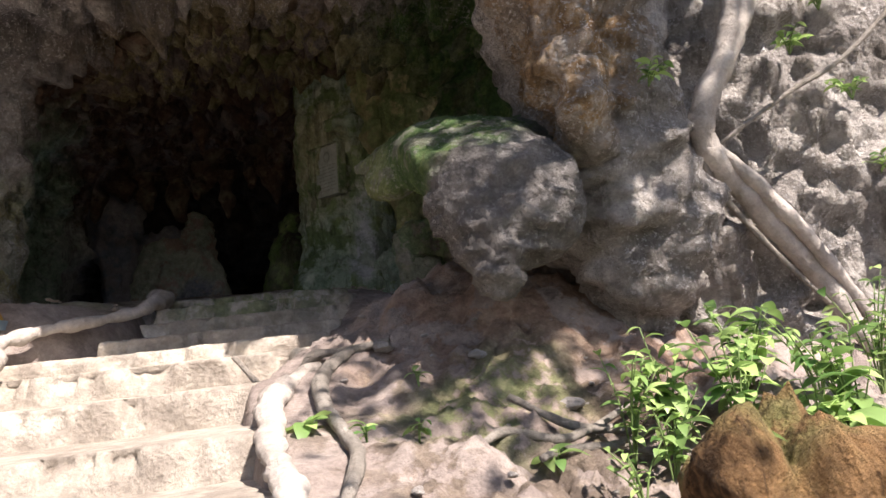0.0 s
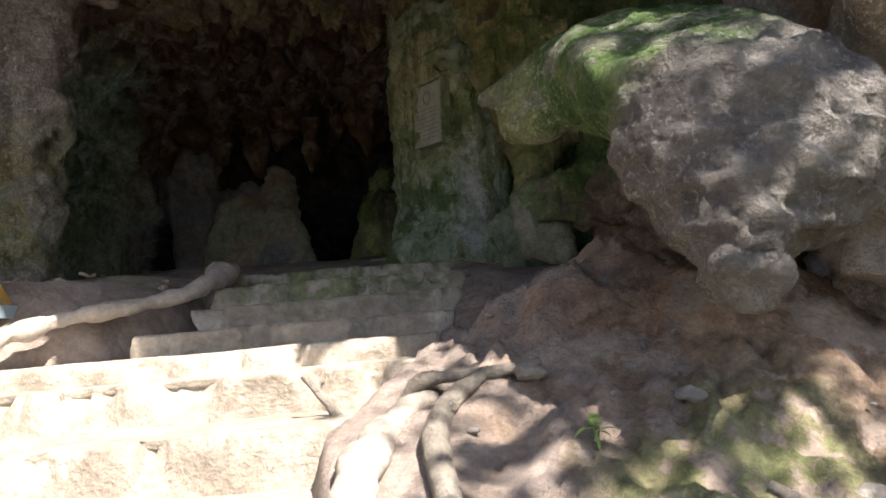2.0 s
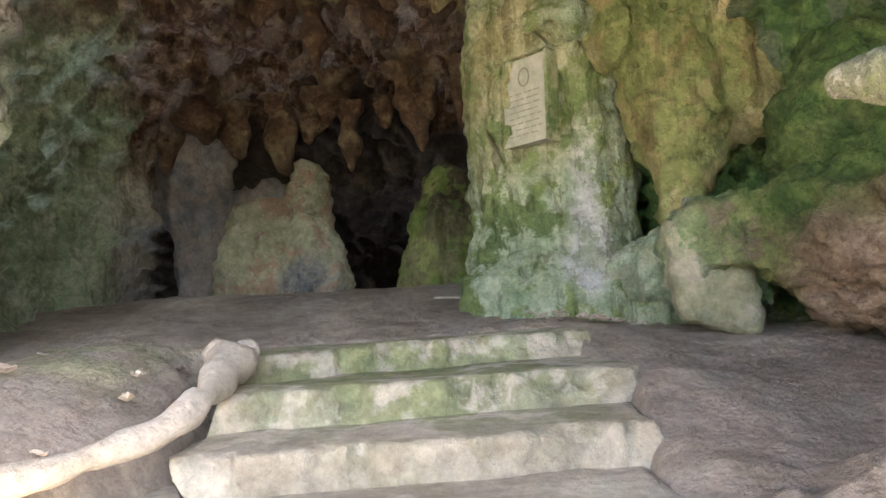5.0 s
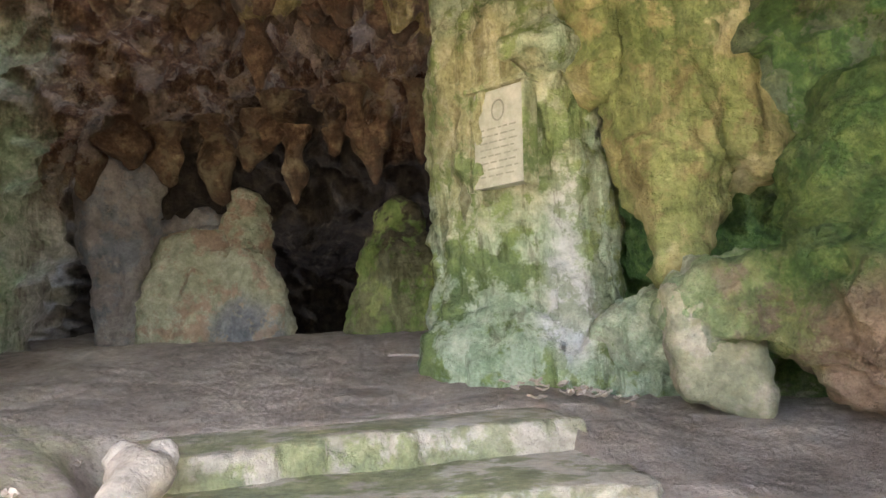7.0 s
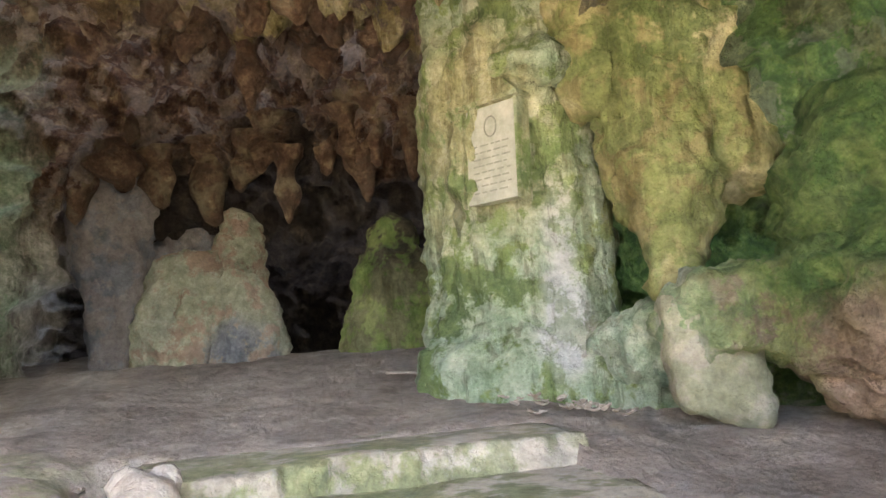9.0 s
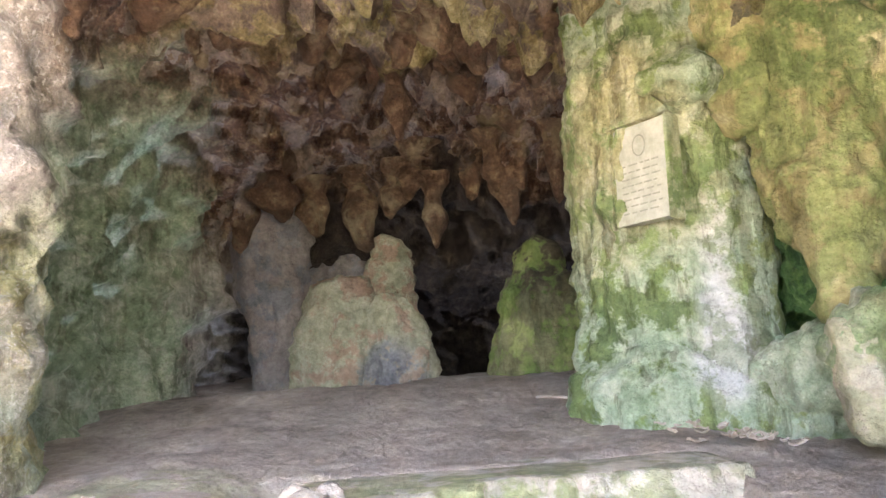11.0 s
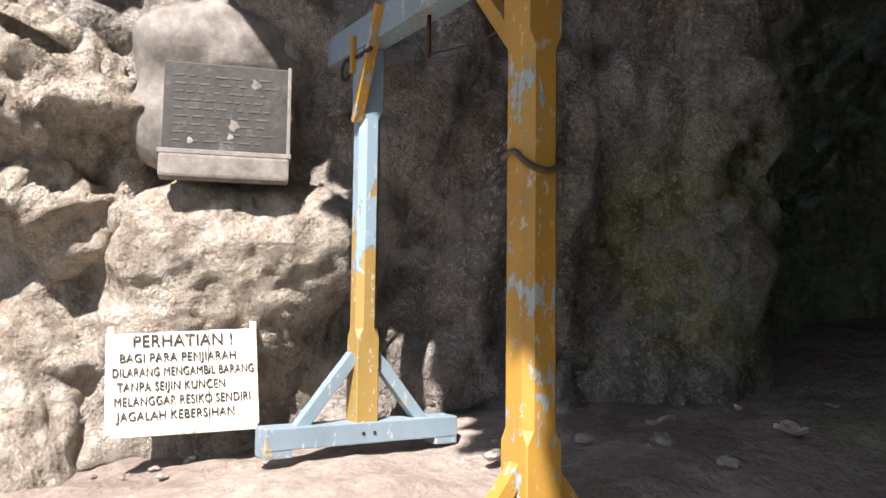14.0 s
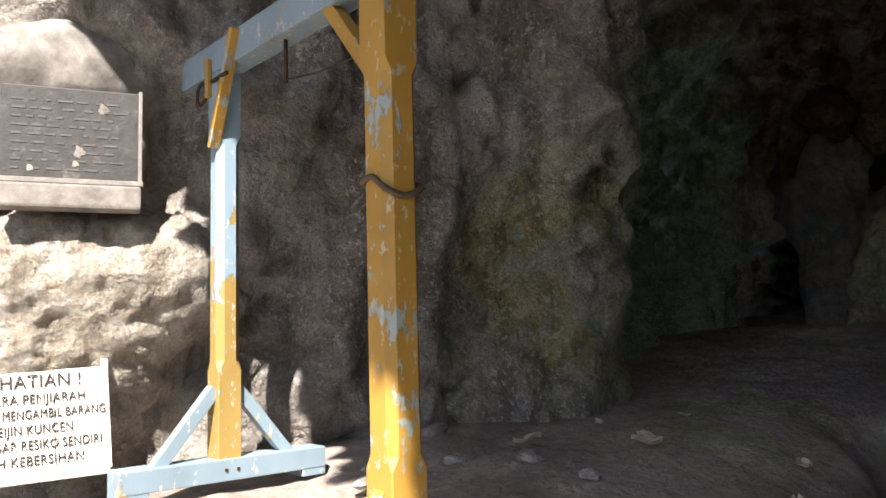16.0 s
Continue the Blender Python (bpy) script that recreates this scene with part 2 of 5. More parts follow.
def by_place(centre, r0, r1, scale=(1, 1, 1)):
    return lambda nt: near_to(nt, centre, r0, r1, scale)


def all_over(nt):
    v = nt.nodes.new("ShaderNodeValue")
    v.outputs[0].default_value = 1.0
    return v.outputs[0]


GREEN = [(0.3, (0.05, 0.10, 0.03)), (0.5, (0.20, 0.28, 0.09)), (0.7, (0.46, 0.48, 0.22))]
DEEP_GREEN = [(0.3, (0.025, 0.06, 0.02)), (0.5, (0.07, 0.13, 0.04)), (0.7, (0.20, 0.27, 0.09))]
PALE_GREEN = [(0.3, (0.18, 0.27, 0.17)), (0.5, (0.40, 0.49, 0.36)), (0.7, (0.66, 0.70, 0.58))]
YELLOW = [(0.3, (0.20, 0.17, 0.07)), (0.5, (0.44, 0.40, 0.20)), (0.7, (0.68, 0.65, 0.45))]
BROWN = [(0.32, (0.022, 0.012, 0.009)), (0.48, (0.10, 0.054, 0.036)), (0.60, (0.22, 0.15, 0.095)), (0.72, (0.46, 0.40, 0.27))]
PINK = [(0.3, (0.22, 0.15, 0.11)), (0.5, (0.42, 0.31, 0.24)), (0.72, (0.58, 0.47, 0.38))]
GREY = [(0.3, (0.20, 0.18, 0.165)), (0.5, (0.43, 0.395, 0.36)), (0.72, (0.70, 0.66, 0.61))]
BLUE = [(0.3, (0.12, 0.13, 0.15)), (0.5, (0.24, 0.25, 0.28)), (0.72, (0.42, 0.42, 0.42))]
RED = [(0.3, (0.14, 0.085, 0.06)), (0.5, (0.29, 0.19, 0.135)), (0.72, (0.48, 0.36, 0.26))]
WHITE = [(0.3, (0.42, 0.44, 0.44)), (0.5, (0.62, 0.63, 0.63)), (0.7, (0.78, 0.78, 0.77))]
ORANGE = [(0.3, (0.20, 0.11, 0.05)), (0.5, (0.42, 0.28, 0.15)), (0.7, (0.74, 0.68, 0.60))]
# pale tone, laid on the rock by the board to brighten its sunlit patch
WARM_WHITE = [(0.3, (0.38, 0.32, 0.26)), (0.5, (0.62, 0.55, 0.47)), (0.7, (0.80, 0.75, 0.68))]
# near-black tone; on the wall it paints the shade of the back recess
NEAR_BLACK = [(0.3, (0.012, 0.010, 0.009)), (0.55, (0.05, 0.038, 0.03)), (0.75, (0.13, 0.10, 0.075))]
MOTTLE = [(0.28, (0.2, 0.19, 0.18)), (0.5, (0.5, 0.5, 0.5)), (0.72, (0.82, 0.81, 0.79))]
# around (-4, 17, 4) the deep recess's darkness is put into the colour
mat_wall = rock_material("limestone_wall", GREY, MOTTLE,
                         [(BROWN, above(3.9, 5.0), 1.3), (NEAR_BLACK, by_place((-4.0, 17.0, 4.0), 3.0, 4.2), 1.7),
                          (PALE_GREEN, by_place((-5.9, 10.4, 3.4), 1.6, 2.7), 1.35), (DEEP_GREEN, by_place((-6.0, 11.0, 4.0), 0.6, 2.0), 0.4),
                          (YELLOW, by_place((-5.0, 8.5, 3.3), 0.3, 1.0), 0.9), (DEEP_GREEN, by_place((0.9, 9.8, 4.4), 1.6, 2.8), 1.3), (DEEP_GREEN, by_place((-0.4, 11.6, 3.6), 0.9, 1.4), 1.5),
                          (YELLOW, by_place((-2.2, 10.4, 6.0), 1.3, 2.6), 0.75),
                          (ORANGE, by_place((0.95, 5.15, 3.6), 0.5, 1.0), 1.1), (WARM_WHITE, by_place((-5.8, 5.7, 3.3), 0.7, 1.3), 1.4)], 0.017, streak=0.45, specks=0.75, contrast=0.72)
# mask of the unseen outer ground, darkened to cut light bounced into the cave
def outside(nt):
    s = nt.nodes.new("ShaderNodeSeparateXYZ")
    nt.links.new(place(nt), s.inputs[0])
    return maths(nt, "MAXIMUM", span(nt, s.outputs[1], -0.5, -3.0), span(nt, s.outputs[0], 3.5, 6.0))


mat_pillar = rock_material("mossy_flowstone", GREEN, MOTTLE, [(PALE_GREEN, all_over, 0.9), (YELLOW, by_place((-1.7, 11.2, 4.6), 0.3, 1.2), 0.8), (WHITE, by_place((-1.08, 10.85, 3.2), 0.10, 0.26, (1, 1, 0.25)), 1.2)], 0.008, 0.8, 0.6)
mat_drape = rock_material("yellow_flowstone", YELLOW, MOTTLE, [(GREEN, all_over, 0.6), (DEEP_GREEN, by_place((-0.2, 10.6, 5.2), 0.3, 1.0), 0.7)], 0.008, 0.8, 0.4)
mat_shelf = rock_material("shelf_rock", [(0.3, (0.09, 0.065, 0.045)), (0.5, (0.20, 0.15, 0.105)), (0.72, (0.36, 0.29, 0.20))], MOTTLE, [(PALE_GREEN, by_place((-0.5, 10.6, 3.0), 0.6, 1.0), 1.3), (GREEN, by_place((0.2, 10.2, 3.2), 0.5, 1.1), 0.7), (DEEP_GREEN, by_place((0.9, 9.8, 4.1), 1.0, 1.4), 1.4), (PINK, by_place((0.7, 9.3, 2.4), 0.5, 0.9), 1.1)], 0.01)
mat_mound = rock_material("pinkish_flowstone", PINK, MOTTLE, [(PALE_GREEN, all_over, 0.6), (BLUE, by_place((-4.2, 13.5, 3.1), 0.25, 0.5), 1.0)], 0.008)
mat_blue = rock_material("bluish_limestone", BLUE, MOTTLE, [(PINK, all_over, 0.3)], 0.01)
mat_grey = rock_material("grey_limestone", GREY, MOTTLE, [(WARM_WHITE, by_place((-5.8, 5.3, 3.3), 1.0, 1.6), 1.5)], 0.016, streak=0.35, contrast=0.85)
mat_boulder = rock_material("dark_grey_limestone", [(0.3, (0.10, 0.09, 0.085)), (0.5, (0.22, 0.205, 0.19)), (0.72, (0.42, 0.39, 0.36))], MOTTLE,
                            [(GREEN, by_place((-0.3, 6.1, 3.2), 0.75, 1.25), 1.0), (DEEP_GREEN, by_place((0.0, 5.9, 3.2), 0.6, 1.1), 0.95), (YELLOW, by_place((-0.45, 6.1, 3.0), 0.15, 0.5), 0.3)], 0.014, specks=0.25)
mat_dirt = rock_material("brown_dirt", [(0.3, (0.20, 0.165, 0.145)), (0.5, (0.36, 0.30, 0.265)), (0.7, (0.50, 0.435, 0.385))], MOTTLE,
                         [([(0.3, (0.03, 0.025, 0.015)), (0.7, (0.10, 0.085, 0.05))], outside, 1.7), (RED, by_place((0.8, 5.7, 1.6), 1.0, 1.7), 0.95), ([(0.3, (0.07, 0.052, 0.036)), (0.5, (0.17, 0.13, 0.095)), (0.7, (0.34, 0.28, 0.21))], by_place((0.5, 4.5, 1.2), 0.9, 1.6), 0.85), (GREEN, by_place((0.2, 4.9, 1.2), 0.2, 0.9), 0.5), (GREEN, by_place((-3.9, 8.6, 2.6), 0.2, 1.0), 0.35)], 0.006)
mat_step = rock_material("worn_concrete", [(0.3, (0.32, 0.28, 0.23)), (0.5, (0.48, 0.43, 0.36)), (0.7, (0.62, 0.58, 0.50))], MOTTLE,
                         [(GREEN, by_place((-2.2, 8.7, 2.5), 0.5, 1.5), 0.7), ([(0.3, (0.10, 0.075, 0.06)), (0.7, (0.22, 0.17, 0.14))], all_over, 0.30)], 0.004)


def paint_material(name, top, under, bare, cover, roughness=0.55, fade=None):
    """Flaking gloss paint over an older coat, over weathered timber."""
    m, nt, b = nodes_of(name)
    p = place(nt, (1, 1, 0.55))
    n1 = tex(nt, "ShaderNodeTexNoise", 9.0, 8, 0.7, p).outputs[0]
    n2 = tex(nt, "ShaderNodeTexNoise", 34.0, 5, 0.65, p).outputs[0]
    mixed = maths(nt, "ADD", maths(nt, "MULTIPLY", n1, 0.75), maths(nt, "MULTIPLY", n2, 0.25))
    if fade:
        s = nt.nodes.new("ShaderNodeSeparateXYZ")
        nt.links.new(place(nt), s.inputs[0])
        mixed = maths(nt, "ADD", mixed, span(nt, s.outputs[2], fade[0], fade[1], -0.03, 0.16))
    f1 = span(nt, mixed, cover, cover + 0.03)
    f2 = span(nt, n2, 0.60, 0.64)
    drift = tex(nt, "ShaderNodeTexNoise", 3.0, 5, 0.6, p).outputs[0]
    t2 = ramp(nt, drift, [(0.3, tuple(x * 0.7 for x in top)), (0.7, top)])
    col = mix(nt, f1, t2, under)
    col = mix(nt, maths(nt, "MULTIPLY", f2, 0.8), col, bare)
    nt.links.new(col, b.inputs["Base Color"])
    b.inputs["Roughness"].default_value = roughness
    h = bump(nt, b, f1, 0.002, 0.8)
    bump(nt, b, n2, 0.002, 0.5, h)
    return m


def plain_material(name, stops, scale, grain, roughness=0.7, metal=0.0):
    m, nt, b = nodes_of(name)
    p = place(nt)
    nz = tex(nt, "ShaderNodeTexNoise", scale, 7, 0.68, p).outputs[0]
    nt.links.new(ramp(nt, nz, stops), b.inputs["Base Color"])
    b.inputs["Roughness"].default_value = roughness
    b.inputs["Metallic"].default_value = metal
    bump(nt, b, tex(nt, "ShaderNodeTexNoise", scale * 3, 6, 0.7, p).outputs[0], grain, 0.8)
    return m


def leaf_material(name, dark, light):
    m, nt, b = nodes_of(name)
    info = nt.nodes.new("ShaderNodeObjectInfo")
    geo = nt.nodes.new("ShaderNodeNewGeometry")
    r = maths(nt, "FRACT", maths(nt, "ADD", info.outputs["Random"], geo.outputs["Random Per Island"]))
    c = ramp(nt, r, [(0.0, dark), (0.7, light), (1.0, tuple(min(1, x * 1.5) for x in light))])
    nt.links.new(c, b.inputs["Base Color"])
    b.inputs["Roughness"].default_value = 0.45
    tr = nt.nodes.new("ShaderNodeBsdfTranslucent")
    nt.links.new(c, tr.inputs[0])
    mx = nt.nodes.new("ShaderNodeMixShader")
    mx.inputs[0].default_value = 0.35
    nt.links.new(b.outputs[0], mx.inputs[1])
    nt.links.new(tr.outputs[0], mx.inputs[2])
    nt.links.new(mx.outputs[0], nt.nodes["Material Output"].inputs[0])
    return m


mat_yellow = paint_material("yellow_paint", (0.48, 0.27, 0.05), (0.33, 0.38, 0.38), (0.50, 0.46, 0.36), 0.54)
mat_bluepaint = paint_material("blue_paint", (0.25, 0.34, 0.41), (0.40, 0.33, 0.20), (0.50, 0.48, 0.45), 0.57)
mat_post = paint_material("yellow_over_blue_paint", (0.40, 0.27, 0.08), (0.24, 0.34, 0.42), (0.46, 0.44, 0.40), 0.515, fade=(3.1, 4.0))
mat_board = paint_material("white_board_paint", (0.72, 0.69, 0.62), (0.48, 0.38, 0.28), (0.30, 0.24, 0.18), 0.60, 0.7)
mat_letter = paint_material("black_lettering", (0.035, 0.03, 0.03), (0.10, 0.08, 0.07), (0.45, 0.42, 0.38), 0.60, 0.7)
mat_red = paint_material("faded_red_paint", (0.38, 0.10, 0.06), (0.6, 0.5, 0.42), (0.6, 0.55, 0.5), 0.50, 0.7)
mat_black = plain_material("black_slate", [(0.3, (0.018, 0.017, 0.016)), (0.6, (0.045, 0.042, 0.04)), (0.75, (0.16, 0.15, 0.14))], 14, 0.003, 0.6)
mat_ledge = plain_material("grey_cement", [(0.3, (0.12, 0.11, 0.10)), (0.6, (0.26, 0.24, 0.22)), (0.75, (0.42, 0.40, 0.37))], 12, 0.004, 0.85)
mat_tablet = plain_material("pale_marble", [(0.3, (0.27, 0.28, 0.22)), (0.55, (0.42, 0.42, 0.35)), (0.75, (0.54, 0.53, 0.46))], 7, 0.002, 0.6)
mat_engrave = plain_material("engraving", [(0.3, (0.20, 0.20, 0.16)), (0.7, (0.32, 0.32, 0.27))], 20, 0.001, 0.8)
mat_faint = plain_material("worn_engraving", [(0.3, (0.05, 0.047, 0.044)), (0.7, (0.11, 0.105, 0.10))], 20, 0.001, 0.7)
mat_iron = plain_material("rusty_iron", [(0.3, (0.03, 0.022, 0.018)), (0.7, (0.12, 0.06, 0.035))], 30, 0.001, 0.6, 0.6)
mat_rubber = plain_material("dark_strap", [(0.3, (0.05, 0.035, 0.02)), (0.7, (0.11, 0.08, 0.05))], 25, 0.002, 0.7)
mat_root = rock_material("pale_root_bark", [(0.3, (0.30, 0.26, 0.22)), (0.5, (0.48, 0.43, 0.38)), (0.7, (0.62, 0.57, 0.51))], MOTTLE, [], 0.004, 0.8, contrast=0.5)
mat_bark = rock_material("grey_bark", [(0.3, (0.16, 0.14, 0.12)), (0.5, (0.30, 0.27, 0.23)), (0.7, (0.44, 0.40, 0.35))], MOTTLE, [], 0.006, 0.85, contrast=0.6)
mat_stump = rock_material("mossy_wood", [(0.3, (0.08, 0.045, 0.02)), (0.5, (0.28, 0.16, 0.07)), (0.7, (0.46, 0.32, 0.15))], MOTTLE, [(GREEN, by_place((1.1, 3.4, 1.2), 0.1, 0.5), 0.6)], 0.016, 0.9, 0.9, contrast=0.8)
mat_leaf = leaf_material("green_leaf", (0.09, 0.20, 0.05), (0.34, 0.48, 0.16))
mat_crown = leaf_material("crown_leaf", (0.03, 0.08, 0.02), (0.10, 0.20, 0.05))
mat_dry = plain_material("dry_leaf", [(0.3, (0.35, 0.26, 0.20)), (0.7, (0.66, 0.58, 0.50))], 18, 0.002, 0.8)
mat_stone = rock_material("loose_stone", GREY, MOTTLE, [], 0.008)
mat_tite = rock_material("stalactite_rock", [(0.3, (0.05, 0.033, 0.026)), (0.5, (0.14, 0.10, 0.07)), (0.7, (0.36, 0.32, 0.22))], MOTTLE, [(BROWN, all_over, 0.75), (GREEN, by_place((-1.8, 9.8, 6.0), 0.5, 2.0), 0.4)], 0.01)
mat_block = rock_material("beige_limestone", [(0.3, (0.28, 0.26, 0.20)), (0.5, (0.46, 0.43, 0.34)), (0.7, (0.60, 0.56, 0.46))], MOTTLE, [(GREEN, all_over, 0.35)], 0.008)
mat_leafstem = plain_material("green_stem", [(0.3, (0.10, 0.16, 0.05)), (0.7, (0.22, 0.30, 0.10))], 20, 0.001)
# near-black towards the stump's top
mat_stumprock = rock_material("green_flowstone", GREEN, MOTTLE, [(DEEP_GREEN, all_over, 0.8), (PINK, all_over, 0.35), (NEAR_BLACK, by_place((-2.6, 13.8, 4.3), 0.3, 0.8), 0.8)], 0.008, 0.85, 0.4)

# ---- plan: the stair climbs along s, w runs across it to its right ----
UX, UY = -0.29, 0.957


def sw(x, y):
    return UX * x + UY * y, UY * x - UX * y


def xy(s, w):
    return UX * s + UY * w, UY * s - UX * w


def bank_edge(s):
    return np.interp(s, (5.0, 6.0, 6.77, 7.2, 7.5, 7.65, 7.9, 8.3, 9.0, 9.4), (-2.5, -2.2, -1.9, -1.7, -1.45, -1.1, -0.78, -0.62, -0.56, -0.75))


def stair_right(s):
    return np.interp(s, (4.0, 5.5, 5.7, 6.2, 6.6, 7.1, 7.7, 8.3, 9.4), (0.16, 0.18, 0.30, 0.66, 0.86, 1.04, 1.24, 1.42, 1.5))


def ground_height(x, y):
    s, w = sw(x, y)
    base = np.interp(s, (-1.2, 0, 9.3, 9.8, 10.5, 13.0, 16.0), (-0.22, 0.06, 2.56, 2.61, 2.65, 3.03, 3.05))
    # the bank on which the timber frame stands
    edge = bank_edge(s)
    lift = step01(w, edge + 0.15, edge - 0.85) * np.clip(2.45 + 0.08 * (y - 6.0) - base, 0, 1.5) * step01(s, 2.5, 4.5)
    z = base + lift
    # under the steps
    z = z - 0.36 * step01(w, edge - 0.2, edge + 0.05) * step01(w, stair_right(s) + 0.06, stair_right(s) - 0.08) * step01(s, 9.9, 9.5)
    # the red mound under the boulder, the gully before it, the hollow behind
    z = z + 0.56 * np.exp(-(((x - 0.35) / 1.15) ** 2 + ((y - 6.3) / 0.95) ** 2) ** 1.1) + 0.10 * step01(w, 0.9, 1.5) * step01(s, 5.6, 6.6) * step01(s, 9.0, 8.0)
    z = z - 0.22 * step01(w, 1.2, 2.4) * step01(s, 5.6, 4.2) - 0.10 * step01(w, 1.7, 2.4) * step01(s, 6.5, 8.0)
    z = z + 0.30 * np.exp(-(((x - 2.1) / 0.8) ** 2 + ((y - 4.6) / 0.8) ** 2))
    return z


LEFT_WALL = ((2.0, 5.0, 6.3, 7.4, 8.6, 9.3, 10.2, 11.5, 12.8, 13.3, 14.5, 17.0), (-6.4, -5.95, -5.58, -5.28, -5.0, -5.6, -6.0, -6.2, -6.1, -6.9, -7.4, -7.4))
RIGHT_WALL = ((5.0, 6.0, 7.0, 8.0, 9.0, 10.0, 10.8, 12.0, 13.5, 16.0), (1.1, 1.7, 2.0, 1.9, 1.4, 0.75, 0.35, -0.4, -0.9, -1.2))
ROOF = ((4.0, 5.0, 7.0, 9.0, 11.0, 13.0, 13.6, 14.2, 15.0, 19.0), (6.3, 6.25, 5.9, 5.85, 6.1, 5.95, 5.40, 4.85, 4.5, 4.2))


def roof_height(x, y):
    xl, xr = np.interp(y, *LEFT_WALL), np.interp(y, *RIGHT_WALL)
    u = np.clip((2 * x - xl - xr) / (xr - xl), -1.2, 1.2)
    arch = np.where(u < 0, 0.25 + 1.25 * step01(y, 6.0, 9.5), 1.5)
    return np.interp(y, *ROOF) - arch * np.abs(u) ** 2.6


HOLLOWS = (((-5.12, 7.95, 2.72), (0.30, 0.09, 0.17)), ((-4.80, 8.62, 3.95), (0.30, 0.12, 0.24)), ((-4.95, 7.9, 4.45), (0.24, 0.14, 0.10)))


def void(P):
    """The air of the cave, its mouth and the open before it; negative in the air."""
    x, y, z = P[..., 0], P[..., 1], P[..., 2]
    lean = 0.10 * np.clip(z - 2.8, 0, 3)
    v = smax(np.interp(y, *LEFT_WALL) + lean - x, x - np.interp(y, *RIGHT_WALL), 0.5)
    v = smax(v, (z - roof_height(x, y)) * 0.8, 0.5)
    v = smax(v, y - 18.6, 0.5)
    face = 6.35 + 0.12 * (x - 2.0) + 0.15 * np.clip(z - 4.2, 0, 9)
    face = np.where(x < 1.0, np.minimum(face, 4.5 + 0.28 * np.clip(-2.2 - x, -0.7, 2.6) + step01(x, -0.4, 1.2) * 1.9), face)
    out = smax(y - face, -(x + 6.05 + 0.03 * z), 0.4)
    v = smin(v, out, 0.2)
    # the buttress of the cliff beside the mouth, its brow, and the wall bulges
    v = smax(v, -rod(P, (0.95, 5.75, 5.6), (1.50, 6.15, 2.0), 0.75, 0.36), 0.15)
    # unseen rock above the brow, added to keep the sun off the boulder
    v = smax(v, -rod(P, (0.45, 4.9, 6.8), (0.85, 5.3, 4.9), 0.8, 0.5), 0.2)
    v = smax(v, -rod(P, (0.80, 5.40, 4.6), (1.08, 5.30, 3.12), 0.42, 0.18), 0.12)
    v = smax(v, -rod(P, (-4.75, 8.5, 5.4), (-5.1, 8.75, 2.6), 0.38, 0.28), 0.25)
    for at, r in HOLLOWS:
        v = smin(v, ball(P, at, r), 0.04)
    return v


def wall_relief(v):
    warp = v + 0.10 * np.stack([fbm(v, 1.6, 2, 31 + k) for k in range(3)], 1)
    flow = warp * np.array((2.0, 2.0, 0.6))
    big = 0.13 * fbm(v, 0.7, 3, 3) + 0.12 * ridged(flow, 1.0, 2, 11)
    pits = np.clip(0.36 - cells(warp, 2.8, 36), 0, 1) * (fbm(v, 0.9, 2, 37) > 0.1)
    lumps = 0.20 * (0.5 - cells(warp * np.array((1, 1, 0.7)), 1.9, 5)) + 0.13 * (0.5 - cells(warp, 4.2, 6)) - 0.4 * pits
    fine = 0.06 * fbm(v, 6.0, 3, 21, 0.6) + 0.07 * (0.5 - cells(v, 8.5, 8))
    return big + lumps + fine


def rib_relief(v):
    """Scalloped arches sweeping up from the left wall."""
    warp = v[:, 1] + 0.35 * fbm(v, 0.7, 3, 71) - 0.30 * v[:, 0] - 0.25 * v[:, 2]
    return 0.26 * (1 - np.abs(np.sin(warp * 3.0))) ** 1.3 - 0.08


def roof_relief(v):
    """Hanging knobs and pockets."""
    q = v * np.array((1, 1, 0.9))
    knobs = 0.75 * (0.42 - cells(q + 0.12 * fbm(v, 2.5, 2, 73)[:, None], 2.3, 15)) + 0.45 * (0.45 - cells(q, 4.6, 16)) + 0.10 * (0.45 - cells(q, 11.0, 17))
    return knobs * (0.35 + 0.65 * step01(v[:, 0], -4.8, -3.2))


LO, HI = (-8.3, 0.0, -0.6), (5.6, 19.6, 8.0)
v, q = surface(lambda P: -void(P), LO, HI, 0.06)
near = ((v[:, 1] > 3.5) & (v[:, 0] < 4.0))
n = vertex_normals(v, q)
top = step01(v[:, 2], 4.2, 5.2) * step01(-n[:, 2], 0.1, 0.6)
ribs = rib_relief(v) * step01(v[:, 2], 3.5, 4.5) * step01(v[:, 1], 8.4, 9.6) * step01(-v[:, 0], 2.0, 3.6)
v2 = v + n * ribs[:, None] + n * (wall_relief(v) * (1 - 0.5 * top) + top * roof_relief(v))[:, None]
c = v[q].mean(1)
nz = n[q].mean(1)[:, 2]
roof = (c[:, 2] > 4.3) & (nz < -0.22) & (c[:, 1] > 4.2)
low = c[:, 2] < ground_height(c[:, 0], c[:, 1]) - 0.6
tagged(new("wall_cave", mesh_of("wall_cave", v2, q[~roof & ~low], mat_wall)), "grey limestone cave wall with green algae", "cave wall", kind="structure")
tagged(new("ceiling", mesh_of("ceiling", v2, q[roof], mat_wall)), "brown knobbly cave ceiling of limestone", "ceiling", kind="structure")


